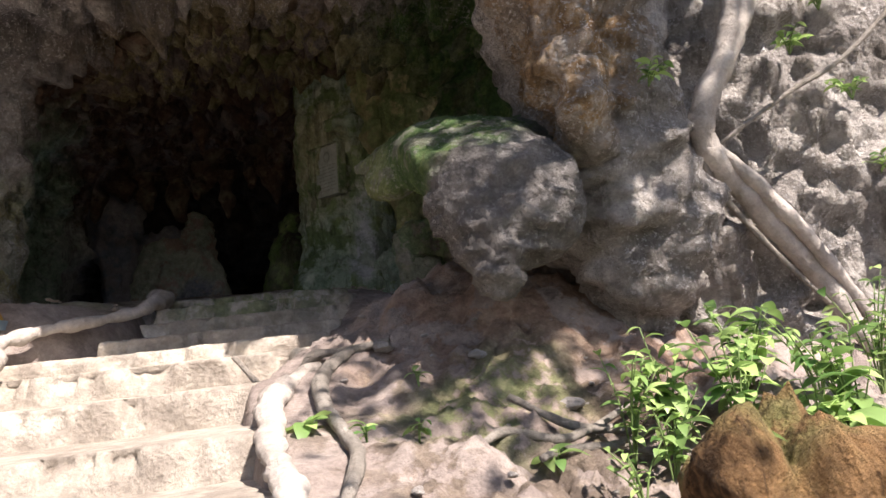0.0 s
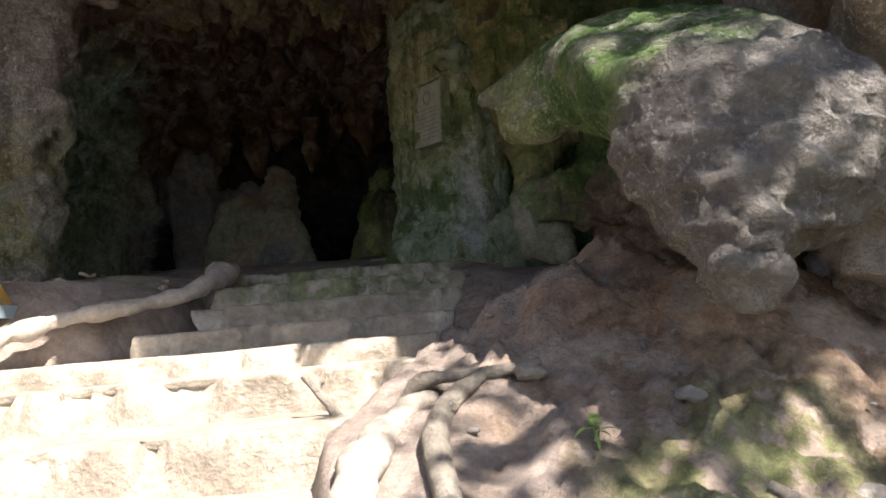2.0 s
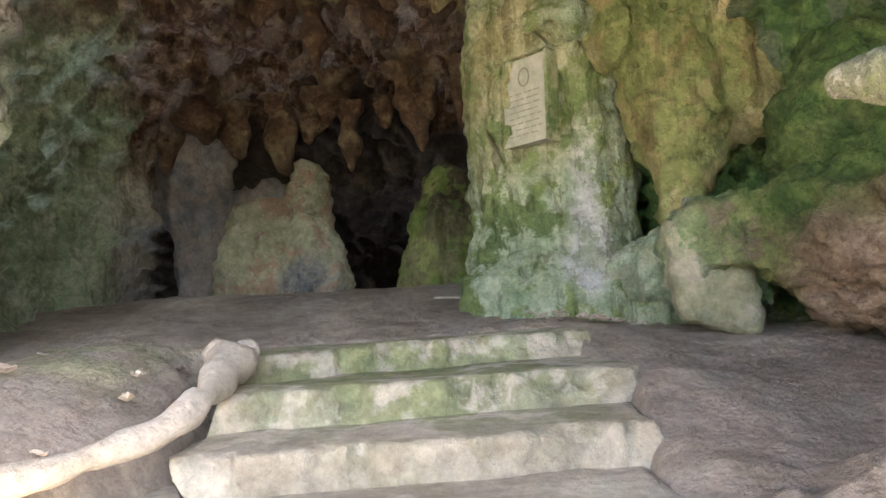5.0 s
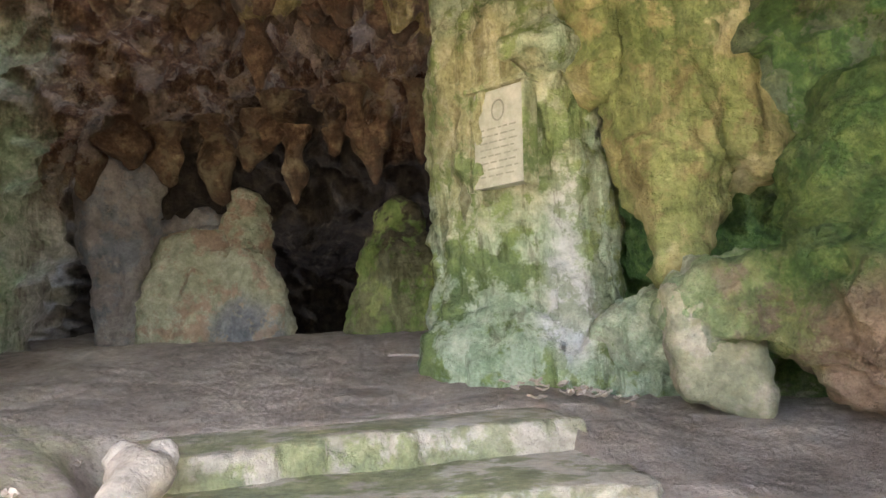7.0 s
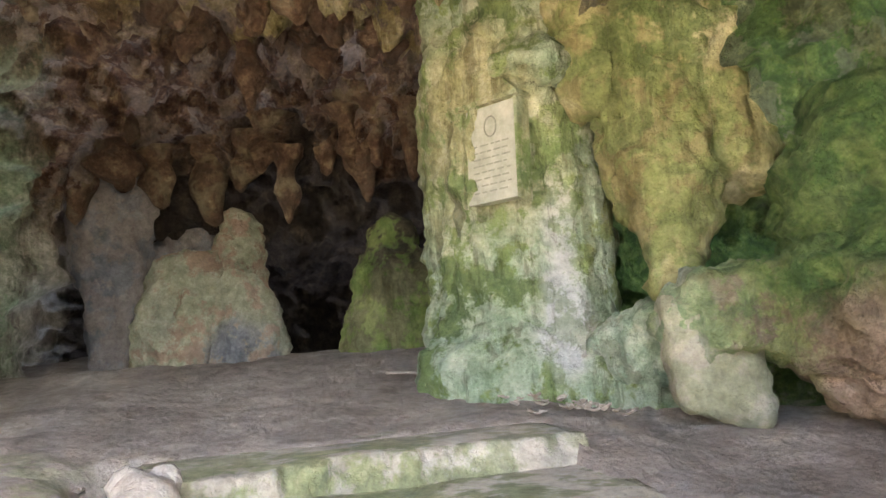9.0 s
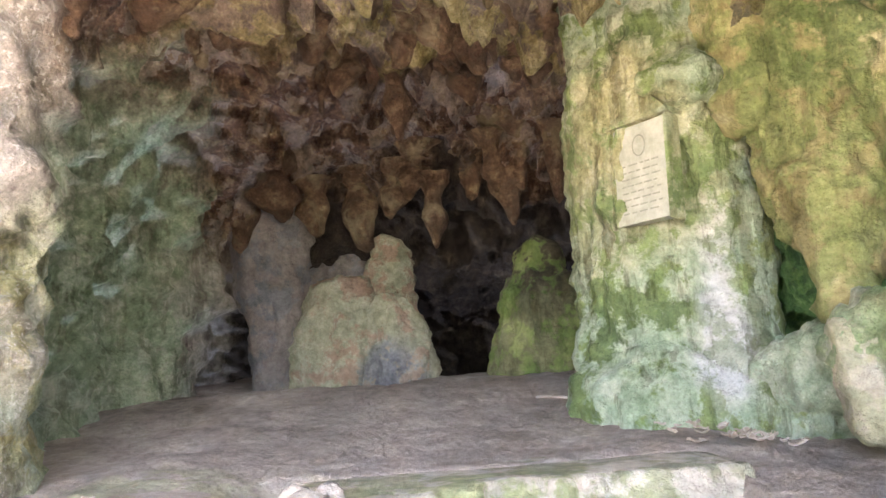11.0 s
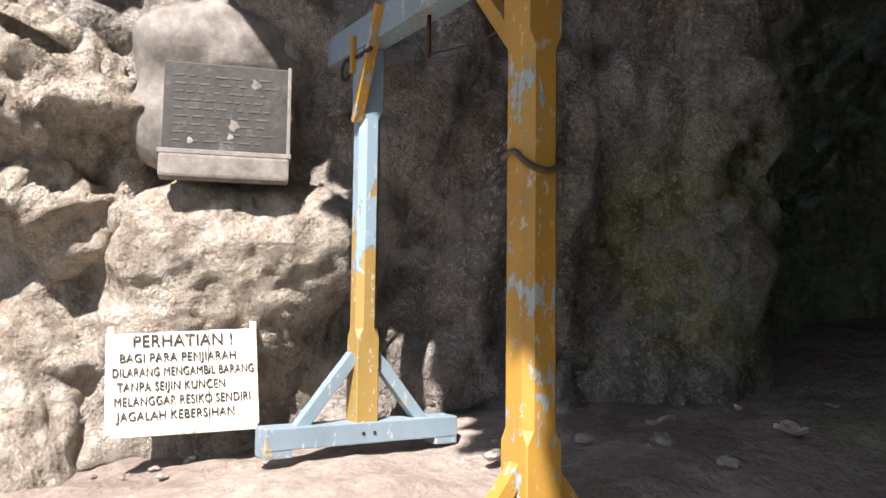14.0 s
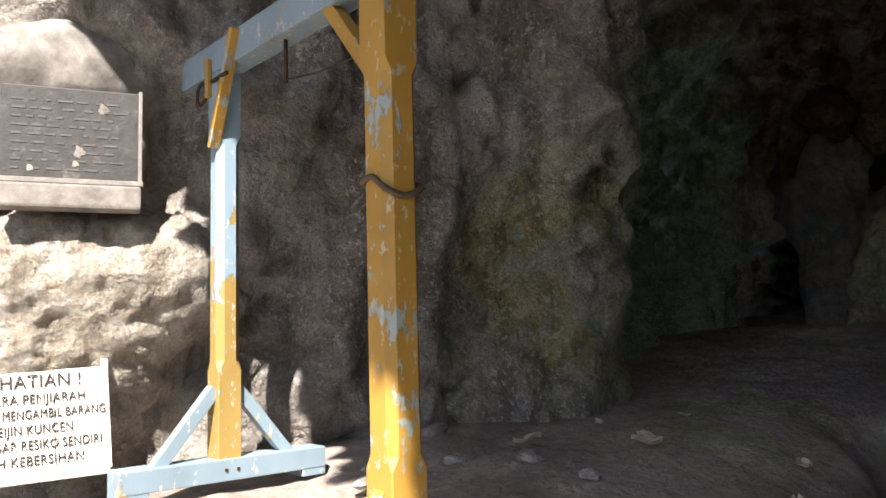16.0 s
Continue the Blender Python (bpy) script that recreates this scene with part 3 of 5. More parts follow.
# ground
def grid_sheet(xs, ys):
    X, Y = np.meshgrid(xs, ys, indexing="ij")
    P = np.stack([X.ravel(), Y.ravel(), np.zeros(X.size)], 1)
    z = ground_height(P[:, 0], P[:, 1])
    near = np.exp(-((P[:, 0] / 30) ** 2 + ((P[:, 1] - 5) / 30) ** 2))
    s, w = sw(P[:, 0], P[:, 1])
    wild = step01(w, 0.5, 1.2) * step01(s, 8.0, 6.0)
    rough = 0.035 * fbm(P, 1.3, 3, 41) + 0.016 * fbm(P, 7.0, 3, 43) + wild * (0.10 * fbm(P, 3.2, 5, 44, 0.6) + 0.09 * (0.4 - cells(P, 6.0, 45)) + 0.06 * (0.4 - cells(P, 12.0, 46)))
    P[:, 2] = z + near * rough
    i = np.arange(X.size).reshape(X.shape)
    Q = np.stack([i[:-1, :-1].ravel(), i[1:, :-1].ravel(), i[1:, 1:].ravel(), i[:-1, 1:].ravel()], 1)
    return P, Q


far = lambda a, b: np.concatenate([a - np.geomspace(400, 0.4, 14), np.arange(a, b, 0.038), b + np.geomspace(0.4, 400, 14)])
P, Q = grid_sheet(far(-6.8, 4.0), far(-1.5, 16.0))
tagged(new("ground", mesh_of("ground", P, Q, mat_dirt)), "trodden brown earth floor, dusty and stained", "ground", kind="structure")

# ---- stairs ----
# front edge at its right end (along s), tread height, left and right end (along w), heading
STEPS = [(9.25, 2.60, -0.58, 1.55, 20), (8.32, 2.44, -0.52, 1.52, 13), (7.70, 2.27, -0.62, 1.32, 10), (7.13, 2.10, -0.95, 1.12, 8),
         (6.62, 1.96, -1.70, 0.94, 8), (6.25, 1.83, -1.95, 0.74, 8), (5.62, 1.60, -2.2, 0.36, 9), (4.55, 1.34, -2.3, 0.22, 10),
         (3.60, 1.10, -2.3, 0.22, 12), (2.65, 0.86, -2.3, 0.25, 14), (1.75, 0.62, -2.3, 0.3, 16), (0.85, 0.38, -2.3, 0.3, 17), (-0.05, 0.14, -2.3, 0.3, 17)]
stairs = thing("stairs", pose(0, 0, 0), "worn pale concrete cave stairs with green algae", "stairs", kind="structure")


def slab(width, depth, height, seed):
    """A poured step with an uneven, chipped front edge and a slightly dished tread."""
    nx, ny = max(8, int(width / 0.03)), max(6, int(depth / 0.06))
    X = np.linspace(-width / 2, width / 2, nx)
    prof = [(0.0, -height), (0.004, -height * 0.55), (-0.006, -0.08), (0.0, -0.03), (0.008, -0.009), (0.03, 0.0)]
    prof += [(0.03 + (depth - 0.03) * (k + 1) / ny, 0.0) for k in range(ny)]
    v = np.array([(x, d, z) for x in X for d, z in prof])
    m = len(prof)
    off = v + seed * 11.3
    front = np.exp(-((v[:, 1] - 0.01) / 0.05) ** 2)
    chips = np.clip(fbm(off * np.array((1, 0, 0)), 5.5, 4, 90 + seed, 0.65), 0.05, 1) - 0.05
    v[:, 1] += front * (0.035 * fbm(off, 3.5, 4, 91, 0.6) + 0.12 * chips * (v[:, 2] > -0.1))
    v[:, 2] += 0.010 * fbm(off, 2.2, 4, 92) - front * 0.06 * chips * (v[:, 2] > -0.06)
    v[:, 0] += 0.05 * fbm(off * np.array((0, 1, 1)), 3.0, 3, 93) * (np.abs(v[:, 0]) > width / 2 - 0.02)
    i = np.arange(len(v)).reshape(nx, m)
    q = np.stack([i[:-1, :-1].ravel(), i[1:, :-1].ravel(), i[1:, 1:].ravel(), i[:-1, 1:].ravel()], 1)
    bm = bmesh.new()
    vs = [bm.verts.new(c) for c in v]
    for f in q:
        bm.faces.new([vs[k] for k in f])
    for side, flip in ((0, False), (nx - 1, True)):
        loop = [vs[k] for k in i[side]] + [bm.verts.new((v[i[side, -1]][0], v[i[side, -1]][1], -height))]
        bm.faces.new(loop if not flip else loop[::-1])
    bmesh.ops.recalc_face_normals(bm, faces=bm.faces[:])
    return bm


for i, (s, z, wl, wr, heading) in enumerate(STEPS):
    back = STEPS[i - 1][0] if i else 10.35
    d = back - s + (0.30 if i else 0.0)
    x, y = xy(s, wr)
    half = (wr - wl) / 2
    x, y = x - half * math.cos(radians(heading)), y - half * math.sin(radians(heading))
    part("step", slab(wr - wl, d, 0.34, i), mat_step, stairs, at=pose(x, y, z, 0, 0, heading), smooth=True)

# ---- boulder, pillars ----
def side_of(P, at, normal):
    """Distance over a plane, negative behind it."""
    n = np.array(normal, float)
    return (P - np.array(at)) @ (n / np.linalg.norm(n))


def boulder_field(P):
    """A leaning slab: a smooth upper side running out to a beak, a broken front, an undercut lower edge."""
    d = rod(P, (-0.62, 6.48, 3.25), (0.25, 5.42, 3.02), 0.045, 0.36)
    d = smin(d, rod(P, (0.25, 5.42, 2.98), (0.55, 5.28, 2.58), 0.36, 0.42), 0.15)
    d = smin(d, rod(P, (0.30, 5.18, 2.55), (0.32, 4.98, 2.08), 0.36, 0.14), 0.12)
    d = smin(d, rod(P, (0.5, 5.7, 2.95), (1.5, 6.9, 3.2), 0.34, 0.5), 0.2)
    d = smax(d, side_of(P, (-0.45, 6.0, 2.92), (-0.81, -0.04, -0.58)), 0.03)
    d = smax(d, side_of(P, (0.35, 4.82, 2.3), (0.10, -0.95, 0.28)), 0.05)
    d = smax(d, side_of(P, (0.30, 4.90, 2.78), (-0.10, -0.62, 0.78)), 0.06)
    d = smax(d, side_of(P, (0.88, 5.1, 2.4), (0.9, -0.35, -0.25)), 0.05)
    d = smin(d, rod(P, (-0.42, 6.08, 3.03), (-0.26, 5.92, 3.00), 0.12, 0.12), 0.05)
    return smax(d, -ball(P, (0.02, 4.86, 2.58), (0.14, 0.10, 0.05)), 0.04)


def boulder_relief(v):
    """Fine on the smooth back and the beak, broken and pitted on the front."""
    front = step01(v[:, 1], 5.35, 5.0)
    pits = np.clip(0.42 - cells(v, 7.0, 66), 0, 1) * (fbm(v, 2.2, 2, 67) > 0)
    chips = 0.045 * ridged(v * np.array((1, 1, 1.5)), 4.0, 3, 63) + 0.03 * (0.5 - cells(v, 9.0, 61)) - 0.12 * pits
    return 0.035 * fbm(v, 1.7, 3, 60) + 0.012 * fbm(v, 9.0, 4, 62, 0.6) + front * chips


def crate(P, c, half, r, lean=0.0):
    """A round-edged box, leaning along x as it goes down."""
    q = P - np.array(c)
    q = np.stack([q[..., 0] + lean * q[..., 2], q[..., 1], q[..., 2] + 0.2 * q[..., 0]], -1)
    d = np.abs(q) - np.array(half) + r
    return np.sqrt((np.maximum(d, 0) ** 2).sum(-1)) + np.minimum(d.max(-1), 0) - r


def rough_relief(v):
    pits = np.clip(0.40 - cells(v, 5.5, 66), 0, 1)
    return (0.07 * fbm(v, 1.7, 3, 60) + 0.07 * ridged(v * np.array((1, 1, 1.6)), 2.0, 3, 63) + 0.05 * (0.5 - cells(v, 4.0, 61))
            - 0.16 * pits * (fbm(v, 1.5, 2, 67) > 0) + 0.045 * fbm(v, 8.0, 4, 62, 0.6))


def flow_relief(v):
    f = (v + 0.05 * fbm(v, 3.0, 2, 80)[:, None]) * np.array((3.2, 3.2, 0.5))
    return (0.10 * ridged(f, 1.0, 3, 81) + 0.05 * fbm(v, 2.0, 3, 82) + 0.05 * (0.5 - cells(v * np.array((1, 1, 0.5)), 4.5, 83))
            + 0.03 * fbm(v, 9, 4, 84, 0.6))


rock("boulder", boulder_field, (-1.2, 3.9, 1.4), (2.9, 7.9, 4.6), 0.028, mat_boulder, boulder_relief,
     "rough grey hanging limestone boulder with green algae", "boulder")


def pillar_field(P):
    d = rod(P, (-1.40, 11.65, 2.4), (-1.30, 11.75, 6.8), 0.62, 0.62)
    d = smin(d, rod(P, (-1.06, 11.25, 2.4), (-1.02, 11.35, 6.6), 0.34, 0.36), 0.12)
    d = smin(d, rod(P, (-0.84, 11.2, 2.4), (-0.92, 11.3, 4.0), 0.20, 0.16), 0.06)
    d = smin(d, rod(P, (-1.76, 11.40, 2.4), (-1.76, 11.45, 4.28), 0.24, 0.13), 0.06)
    d = smin(d, rod(P, (-1.80, 11.6, 4.7), (-1.70, 11.6, 5.6), 0.14, 0.2), 0.06)
    d = smin(d, ball(P, (-1.40, 11.35, 2.72), (0.72, 0.62, 0.50)), 0.06)
    d = smin(d, ball(P, (-1.17, 10.80, 5.02), (0.22, 0.18, 0.08)), 0.03)
    d = smin(d, rod(P, (-1.14, 10.90, 4.95), (-1.08, 10.95, 4.2), 0.08, 0.05), 0.03)
    return smin(d, ball(P, (-0.62, 11.0, 2.72), (0.60, 0.36, 0.26)), 0.06)


rock("rock_pillar", pillar_field, (-2.7, 10.0, 2.3), (0.8, 12.8, 6.7), 0.04, mat_pillar, lambda v: 0.85 * flow_relief(v),
     "green mossy flowstone pillar bearing a tablet", "rock pillar")


def drape_field(P):
    d = rod(P, (-0.15, 11.05, 6.4), (-0.22, 10.9, 4.4), 0.58, 0.46)
    d = smin(d, rod(P, (-0.32, 10.78, 4.5), (-0.41, 10.42, 3.42), 0.32, 0.12), 0.15)
    d = smin(d, rod(P, (0.02, 10.75, 5.0), (0.12, 10.7, 4.2), 0.42, 0.22), 0.12)
    d = smin(d, rod(P, (-0.72, 10.9, 6.2), (-0.68, 10.75, 4.75), 0.26, 0.13), 0.06)
    d = smin(d, rod(P, (-0.25, 10.55, 5.6), (-0.30, 10.5, 5.1), 0.22, 0.10), 0.06)
    return smax(d, -ball(P, (-0.70, 10.6, 4.10), (0.14, 0.3, 0.18)), 0.06)


rock("rock_drapery", drape_field, (-1.4, 9.7, 3.1), (1.0, 12.0, 6.5), 0.04, mat_drape, flow_relief,
     "yellow-green hanging limestone drapery with dark stains", "rock drapery")


def shelf_field(P):
    d = rod(P, (-0.85, 10.95, 2.92), (0.25, 10.1, 3.12), 0.13, 0.30)
    d = smin(d, rod(P, (0.2, 10.05, 3.10), (1.5, 8.3, 3.30), 0.34, 0.62), 0.15)
    d = smin(d, ball(P, (-0.25, 10.05, 3.12), (0.38, 0.34, 0.24)), 0.1)
    d = smin(d, ball(P, (1.1, 9.9, 3.75), (0.95, 0.6, 0.70)), 0.12)
    return smin(d, rod(P, (0.5, 9.75, 2.82), (1.5, 8.6, 2.72), 0.28, 0.45), 0.1)


rock("rock_shelf", shelf_field, (-1.4, 7.3, 2.1), (2.6, 11.5, 4.9), 0.04, mat_shelf, rough_relief,
     "rock shelf, green above and pinkish brown below", "rock shelf")
rock("hanging_block", lambda P: smin(crate(P, (-0.33, 10.0, 2.88), (0.25, 0.16, 0.34), 0.09, 0.12),
                                     rod(P, (-0.06, 10.0, 3.2), (-0.09, 9.95, 2.58), 0.07, 0.05), 0.04),
     (-1.0, 9.4, 2.2), (0.4, 10.6, 3.6), 0.03, mat_block, lambda v: 0.4 * rough_relief(v), "pale beige hanging limestone block", "rock")


def mound_field(P):
    d = ball(P, (-4.88, 14.1, 3.05), (0.80, 0.66, 1.22))
    d = smin(d, ball(P, (-4.25, 13.8, 3.05), (0.36, 0.4, 0.95)), 0.05)
    d = smin(d, rod(P, (-4.40, 14.1, 3.8), (-4.36, 14.15, 4.62), 0.24, 0.13), 0.05)
    return smax(d, -rod(P, (-4.60, 13.42, 2.9), (-4.50, 13.55, 3.40), 0.17, 0.04), 0.05)


rock("stalagmite_mound", mound_field, (-6.1, 13.0, 2.6), (-3.6, 15.8, 5.8), 0.035, mat_mound, lambda v: 0.8 * flow_relief(v),
     "pale pinkish stalagmite mound tinged with green", "stalagmite")
rock("rock_curtain", lambda P: smin(rod(P, (-5.0, 15.1, 3.6), (-5.0, 15.1, 6.0), 0.45, 0.7), rod(P, (-5.4, 14.7, 4.3), (-5.3, 14.7, 6.0), 0.25, 0.5), 0.06),
     (-6.3, 13.8, 3.0), (-3.8, 16.2, 5.9), 0.045, mat_blue, flow_relief, "dark bluish stalactite curtain behind the mound", "rock curtain")
rock("stalagmite_stump", lambda P: smin(smin(ball(P, (-2.52, 14.0, 3.2), (0.62, 0.5, 0.72)), ball(P, (-2.56, 14.0, 3.78), (0.46, 0.42, 0.38)), 0.06), rod(P, (-2.6, 14.1, 3.9), (-2.6, 14.1, 4.3), 0.3, 0.2), 0.05),
     (-3.5, 13.0, 2.6), (-1.6, 14.9, 5.0), 0.035, mat_stumprock, lambda v: 0.6 * flow_relief(v), "green rounded stalagmite stump", "stalagmite")
rock("rock_column", lambda P: smin(rod(P, (-5.66, 13.7, 2.7), (-5.70, 13.8, 4.1), 0.17, 0.32), rod(P, (-5.78, 13.8, 4.1), (-5.6, 14.0, 6.0), 0.30, 0.6), 0.15),
     (-6.8, 12.8, 2.6), (-4.6, 15.0, 6.0), 0.04, mat_blue, lambda v: 0.8 * flow_relief(v), "bluish grey limestone column", "rock pillar")


# ---- rocks on the wall by the board ----
def ledge_field(P):
    d = rod(P, (-5.95, 4.75, 3.95), (-5.72, 5.45, 3.92), 0.30, 0.20)
    d = smin(d, rod(P, (-5.85, 5.2, 3.75), (-5.75, 5.50, 3.42), 0.20, 0.12), 0.08)
    return smin(d, rod(P, (-5.95, 4.9, 4.2), (-5.85, 5.45, 4.30), 0.22, 0.15), 0.1)


rock("rock_ledge", ledge_field, (-6.5, 4.2, 2.9), (-5.1, 6.0, 4.8), 0.024, mat_grey, lambda v: 1.2 * rough_relief(v),
     "knobbly pale limestone ledge jutting from the wall", "rock ledge")
rock("rock_bulge", lambda P: smin(rod(P, (-5.88, 5.32, 2.85), (-5.75, 5.25, 2.3), 0.22, 0.30), rod(P, (-5.85, 4.7, 2.95), (-5.8, 4.7, 2.4), 0.14, 0.2), 0.1),
     (-6.5, 4.0, 1.9), (-5.1, 6.0, 3.4), 0.028, mat_grey, lambda v: 0.6 * flow_relief(v), "rounded grey flowstone bulge on the ground", "rock")


rock("rock_bulge", lambda P: smin(smin(ball(P, (-5.56, 5.98, 3.36), (0.26, 0.34, 0.24)), ball(P, (-5.48, 6.38, 3.34), (0.24, 0.34, 0.27)), 0.12),
                                  ball(P, (-5.62, 6.1, 3.05), (0.25, 0.5, 0.3)), 0.15),
     (-6.2, 5.3, 2.6), (-4.9, 7.0, 3.9), 0.024, mat_grey, lambda v: 0.35 * rough_relief(v) + 0.3 * flow_relief(v), "smooth pale limestone bulge under the plaque", "rock")


# ---- stalactites ----
def pendant_mesh(seed, blunt, lumpy, mat):
    """A hanging stalactite, 1 m long and about 0.5 m wide at the root, from z = 0 down."""
    rings, seg = 16, 18
    t = np.linspace(0, 1, rings)
    r = 0.25 * (np.sqrt(1 - t ** (5 if blunt else 2)) * (1 - (0.25 if blunt else 0.5) * t)) * (0.75 + 0.25 * np.cos(t * (9 + seed)) * lumpy) + 0.02
    r[0] *= 1.25
    a = np.linspace(0, 2 * np.pi, seg, endpoint=False)
    T, A = np.meshgrid(t, a, indexing="ij")
    Rr = r[:, None] * np.ones_like(A)
    v = np.stack([Rr * np.cos(A), Rr * np.sin(A), -T], -1).reshape(-1, 3)
    off = v + seed * 5.1
    push = 1 + 0.35 * fbm(off, 3.0, 3, seed) + 0.4 * (0.45 - cells(off, 4.0, seed + 3))
    v[:, :2] *= push[:, None]
    v[:, 0] += 0.06 * np.sin(3 * v[:, 2] + seed)
    i = np.arange(rings * seg).reshape(rings, seg)
    j = np.roll(i, -1, 1)
    q = np.stack([i[:-1].ravel(), i[1:].ravel(), j[1:].ravel(), j[:-1].ravel()], 1)
    return mesh_of("stalactite", v, q, mat)


KINDS = [pendant_mesh(1, True, 1.0, mat_tite), pendant_mesh(2, False, 0.8, mat_tite), pendant_mesh(3, True, 0.5, mat_tite), pendant_mesh(4, False, 1.0, mat_tite)]


def stalactite(k, x, y, tip, top, width, label, group="stalactites of the cave roof"):
    ob = new("stalactite", KINDS[k])
    ob.matrix_world = Matrix.Translation((x, y, top)) @ Matrix.Rotation(2.4 * k + x * 3, 4, "Z") @ Matrix.Diagonal((width / 0.5, width / 0.5, top - tip, 1))
    return tagged(ob, label, "stalactite", group)


SINGLES = [(0, -2.80, 13.5, 4.62, 6.0, 0.50), (2, -2.62, 13.4, 4.95, 5.7, 0.34), (0, -2.92, 13.3, 4.95, 5.6, 0.30), (0, -3.62, 13.5, 4.45, 5.3, 0.34), (2, -5.85, 13.3, 4.60, 5.6, 0.50),
           (0, -5.30, 13.1, 4.85, 5.6, 0.70), (2, -5.0, 13.5, 4.72, 5.4, 0.50), (2, -4.55, 13.9, 4.55, 5.5, 0.60), (0, -4.1, 13.6, 4.85, 5.5, 0.45), (0, -3.87, 13.55, 5.02, 5.7, 0.42),
           (0, -3.55, 12.0, 5.22, 6.1, 0.34), (0, -4.35, 10.6, 5.66, 6.3, 0.45), (0, -3.85, 10.6, 5.72, 6.3, 0.50), (2, -4.72, 8.75, 5.10, 5.8, 0.50),
           (0, -2.0, 12.3, 5.85, 6.4, 0.34), (2, -1.8, 12.2, 5.90, 6.4, 0.40), (0, -2.98, 12.4, 5.62, 6.3, 0.42), (2, -2.25, 13.3, 4.75, 5.6, 0.28), (2, -3.25, 13.8, 5.0, 5.6, 0.36)]
for k, x, y, tip, top, width in SINGLES:
    stalactite(k, x, y, tip, top, width, "brown and yellowish blunt limestone stalactite" if width < 0.45 else "broad knobbly brown limestone stalactite")
rng = random.Random(7)
for i in range(95):
    x, y = rng.uniform(-4.6, -1.2), rng.uniform(8.4, 12.4)
    h = float(roof_height(x, y))
    l = rng.uniform(0.05, 0.24) * (1.0 if rng.random() < 0.85 else 1.5)
    stalactite(rng.choice((0, 2, 0, 2, 3)), x, y, h - l - 0.05, h + 0.22, rng.uniform(0.16, 0.42), "small brown knob hanging from the cave roof", "small roof knobs")


# ---- tubes: roots, wires, twigs ----
def tube(points, radii, seg=10, sub=8, rough=0.0, seed=0, flat=1.0):
    """A bmesh tube along a smooth curve through points; the radii go with the points."""
    P = np.array(points, float)
    n = len(P)
    E = np.vstack([2 * P[0] - P[1], P, 2 * P[-1] - P[-2]])
    out, rad = [], []
    for k in range(n - 1):
        p0, p1, p2, p3 = E[k:k + 4]
        for t in np.linspace(0, 1, sub, endpoint=(k == n - 2)):
            out.append(0.5 * (2 * p1 + (p2 - p0) * t + (2 * p0 - 5 * p1 + 4 * p2 - p3) * t ** 2 + (3 * p1 - p0 - 3 * p2 + p3) * t ** 3))
            rad.append(radii[k] * (1 - t) + radii[k + 1] * t)
    C, rad = np.array(out), np.array(rad)
    T = np.gradient(C, axis=0)
    T /= np.linalg.norm(T, axis=1, keepdims=True)
    side = np.cross(T, (0.02, 0.01, 1.0))
    side /= np.linalg.norm(side, axis=1, keepdims=True)
    up = np.cross(side, T)
    bm = bmesh.new()
    rows = []
    for k in range(len(C)):
        ring = []
        for j in range(seg):
            a = 2 * math.pi * j / seg
            o = side[k] * math.cos(a) + up[k] * math.sin(a) * flat
            ring.append(C[k] + o * rad[k])
        rows.append(ring)
    V = np.array(rows).reshape(-1, 3)
    if rough:
        cen = np.repeat(C, seg, 0)
        V = cen + (V - cen) * (1 + rough * fbm(V * 1.0 + seed, 7.0, 3, seed))[:, None]
    vs = [bm.verts.new(c) for c in V]
    for k in range(len(C) - 1):
        for j in range(seg):
            a, b = k * seg + j, k * seg + (j + 1) % seg
            bm.faces.new((vs[a], vs[b], vs[b + seg], vs[a + seg]))
    bm.faces.new(vs[:seg][::-1])
    bm.faces.new(vs[-seg:])
    bmesh.ops.recalc_face_normals(bm, faces=bm.faces[:])
    return bm


def gz(x, y, up=0.0):
    return float(ground_height(np.float64(x), np.float64(y))) + up


def along(pairs, z_of):
    out = []
    for s, w in pairs:
        x, y = xy(s, w)
        out.append((x, y, z_of(s, w, x, y)))
    return out


def root_thing(name, bm, mat, label, category="root"):
    return tagged(part(name, bm, mat, None, smooth=True), label, category)


tread = lambda s: float(np.interp(s, [a[0] for a in STEPS[::-1]], [a[1] for a in STEPS[::-1]]))
curb = along([(9.05, -0.40), (8.85, -0.46), (8.3, -0.50), (7.9, -0.64), (7.65, -0.97), (7.5, -1.32), (7.2, -1.57), (6.77, -1.80), (6.0, -2.15), (5.2, -2.5)],
             lambda s, w, x, y: tread(s) + 0.05)
root_thing("tree_root", tube(curb, [0.06, 0.09, 0.065, 0.05, 0.05, 0.055, 0.06, 0.07, 0.08, 0.08], 12, 8, 0.5, 3), mat_root, "smooth pale tree root edging the stairs")
knuckle = along([(9.0, -0.50), (8.93, -0.52), (8.82, -0.40)], lambda s, w, x, y: tread(s) + 0.08)
root_thing("root_stub", tube(knuckle, [0.05, 0.08, 0.05], 10, 6, 0.4, 5), mat_root, "pale knobbly root stub beside the top steps")
branch = along([(7.0, -1.70), (6.75, -1.58), (6.3, -1.56), (5.95, -1.8), (5.7, -2.3)], lambda s, w, x, y: tread(s) + 0.02)
root_thing("tree_root", tube(branch, [0.06, 0.09, 0.08, 0.08, 0.07], 10, 8, 0.3, 8), mat_root, "pale branching root over the stair's side")
thick = along([(5.75, 0.72), (5.39, 0.47), (4.91, 0.31), (4.35, 0.26), (3.96, 0.26), (3.5, 0.28), (2.8, 0.2)], lambda s, w, x, y: tread(s) + 0.02)
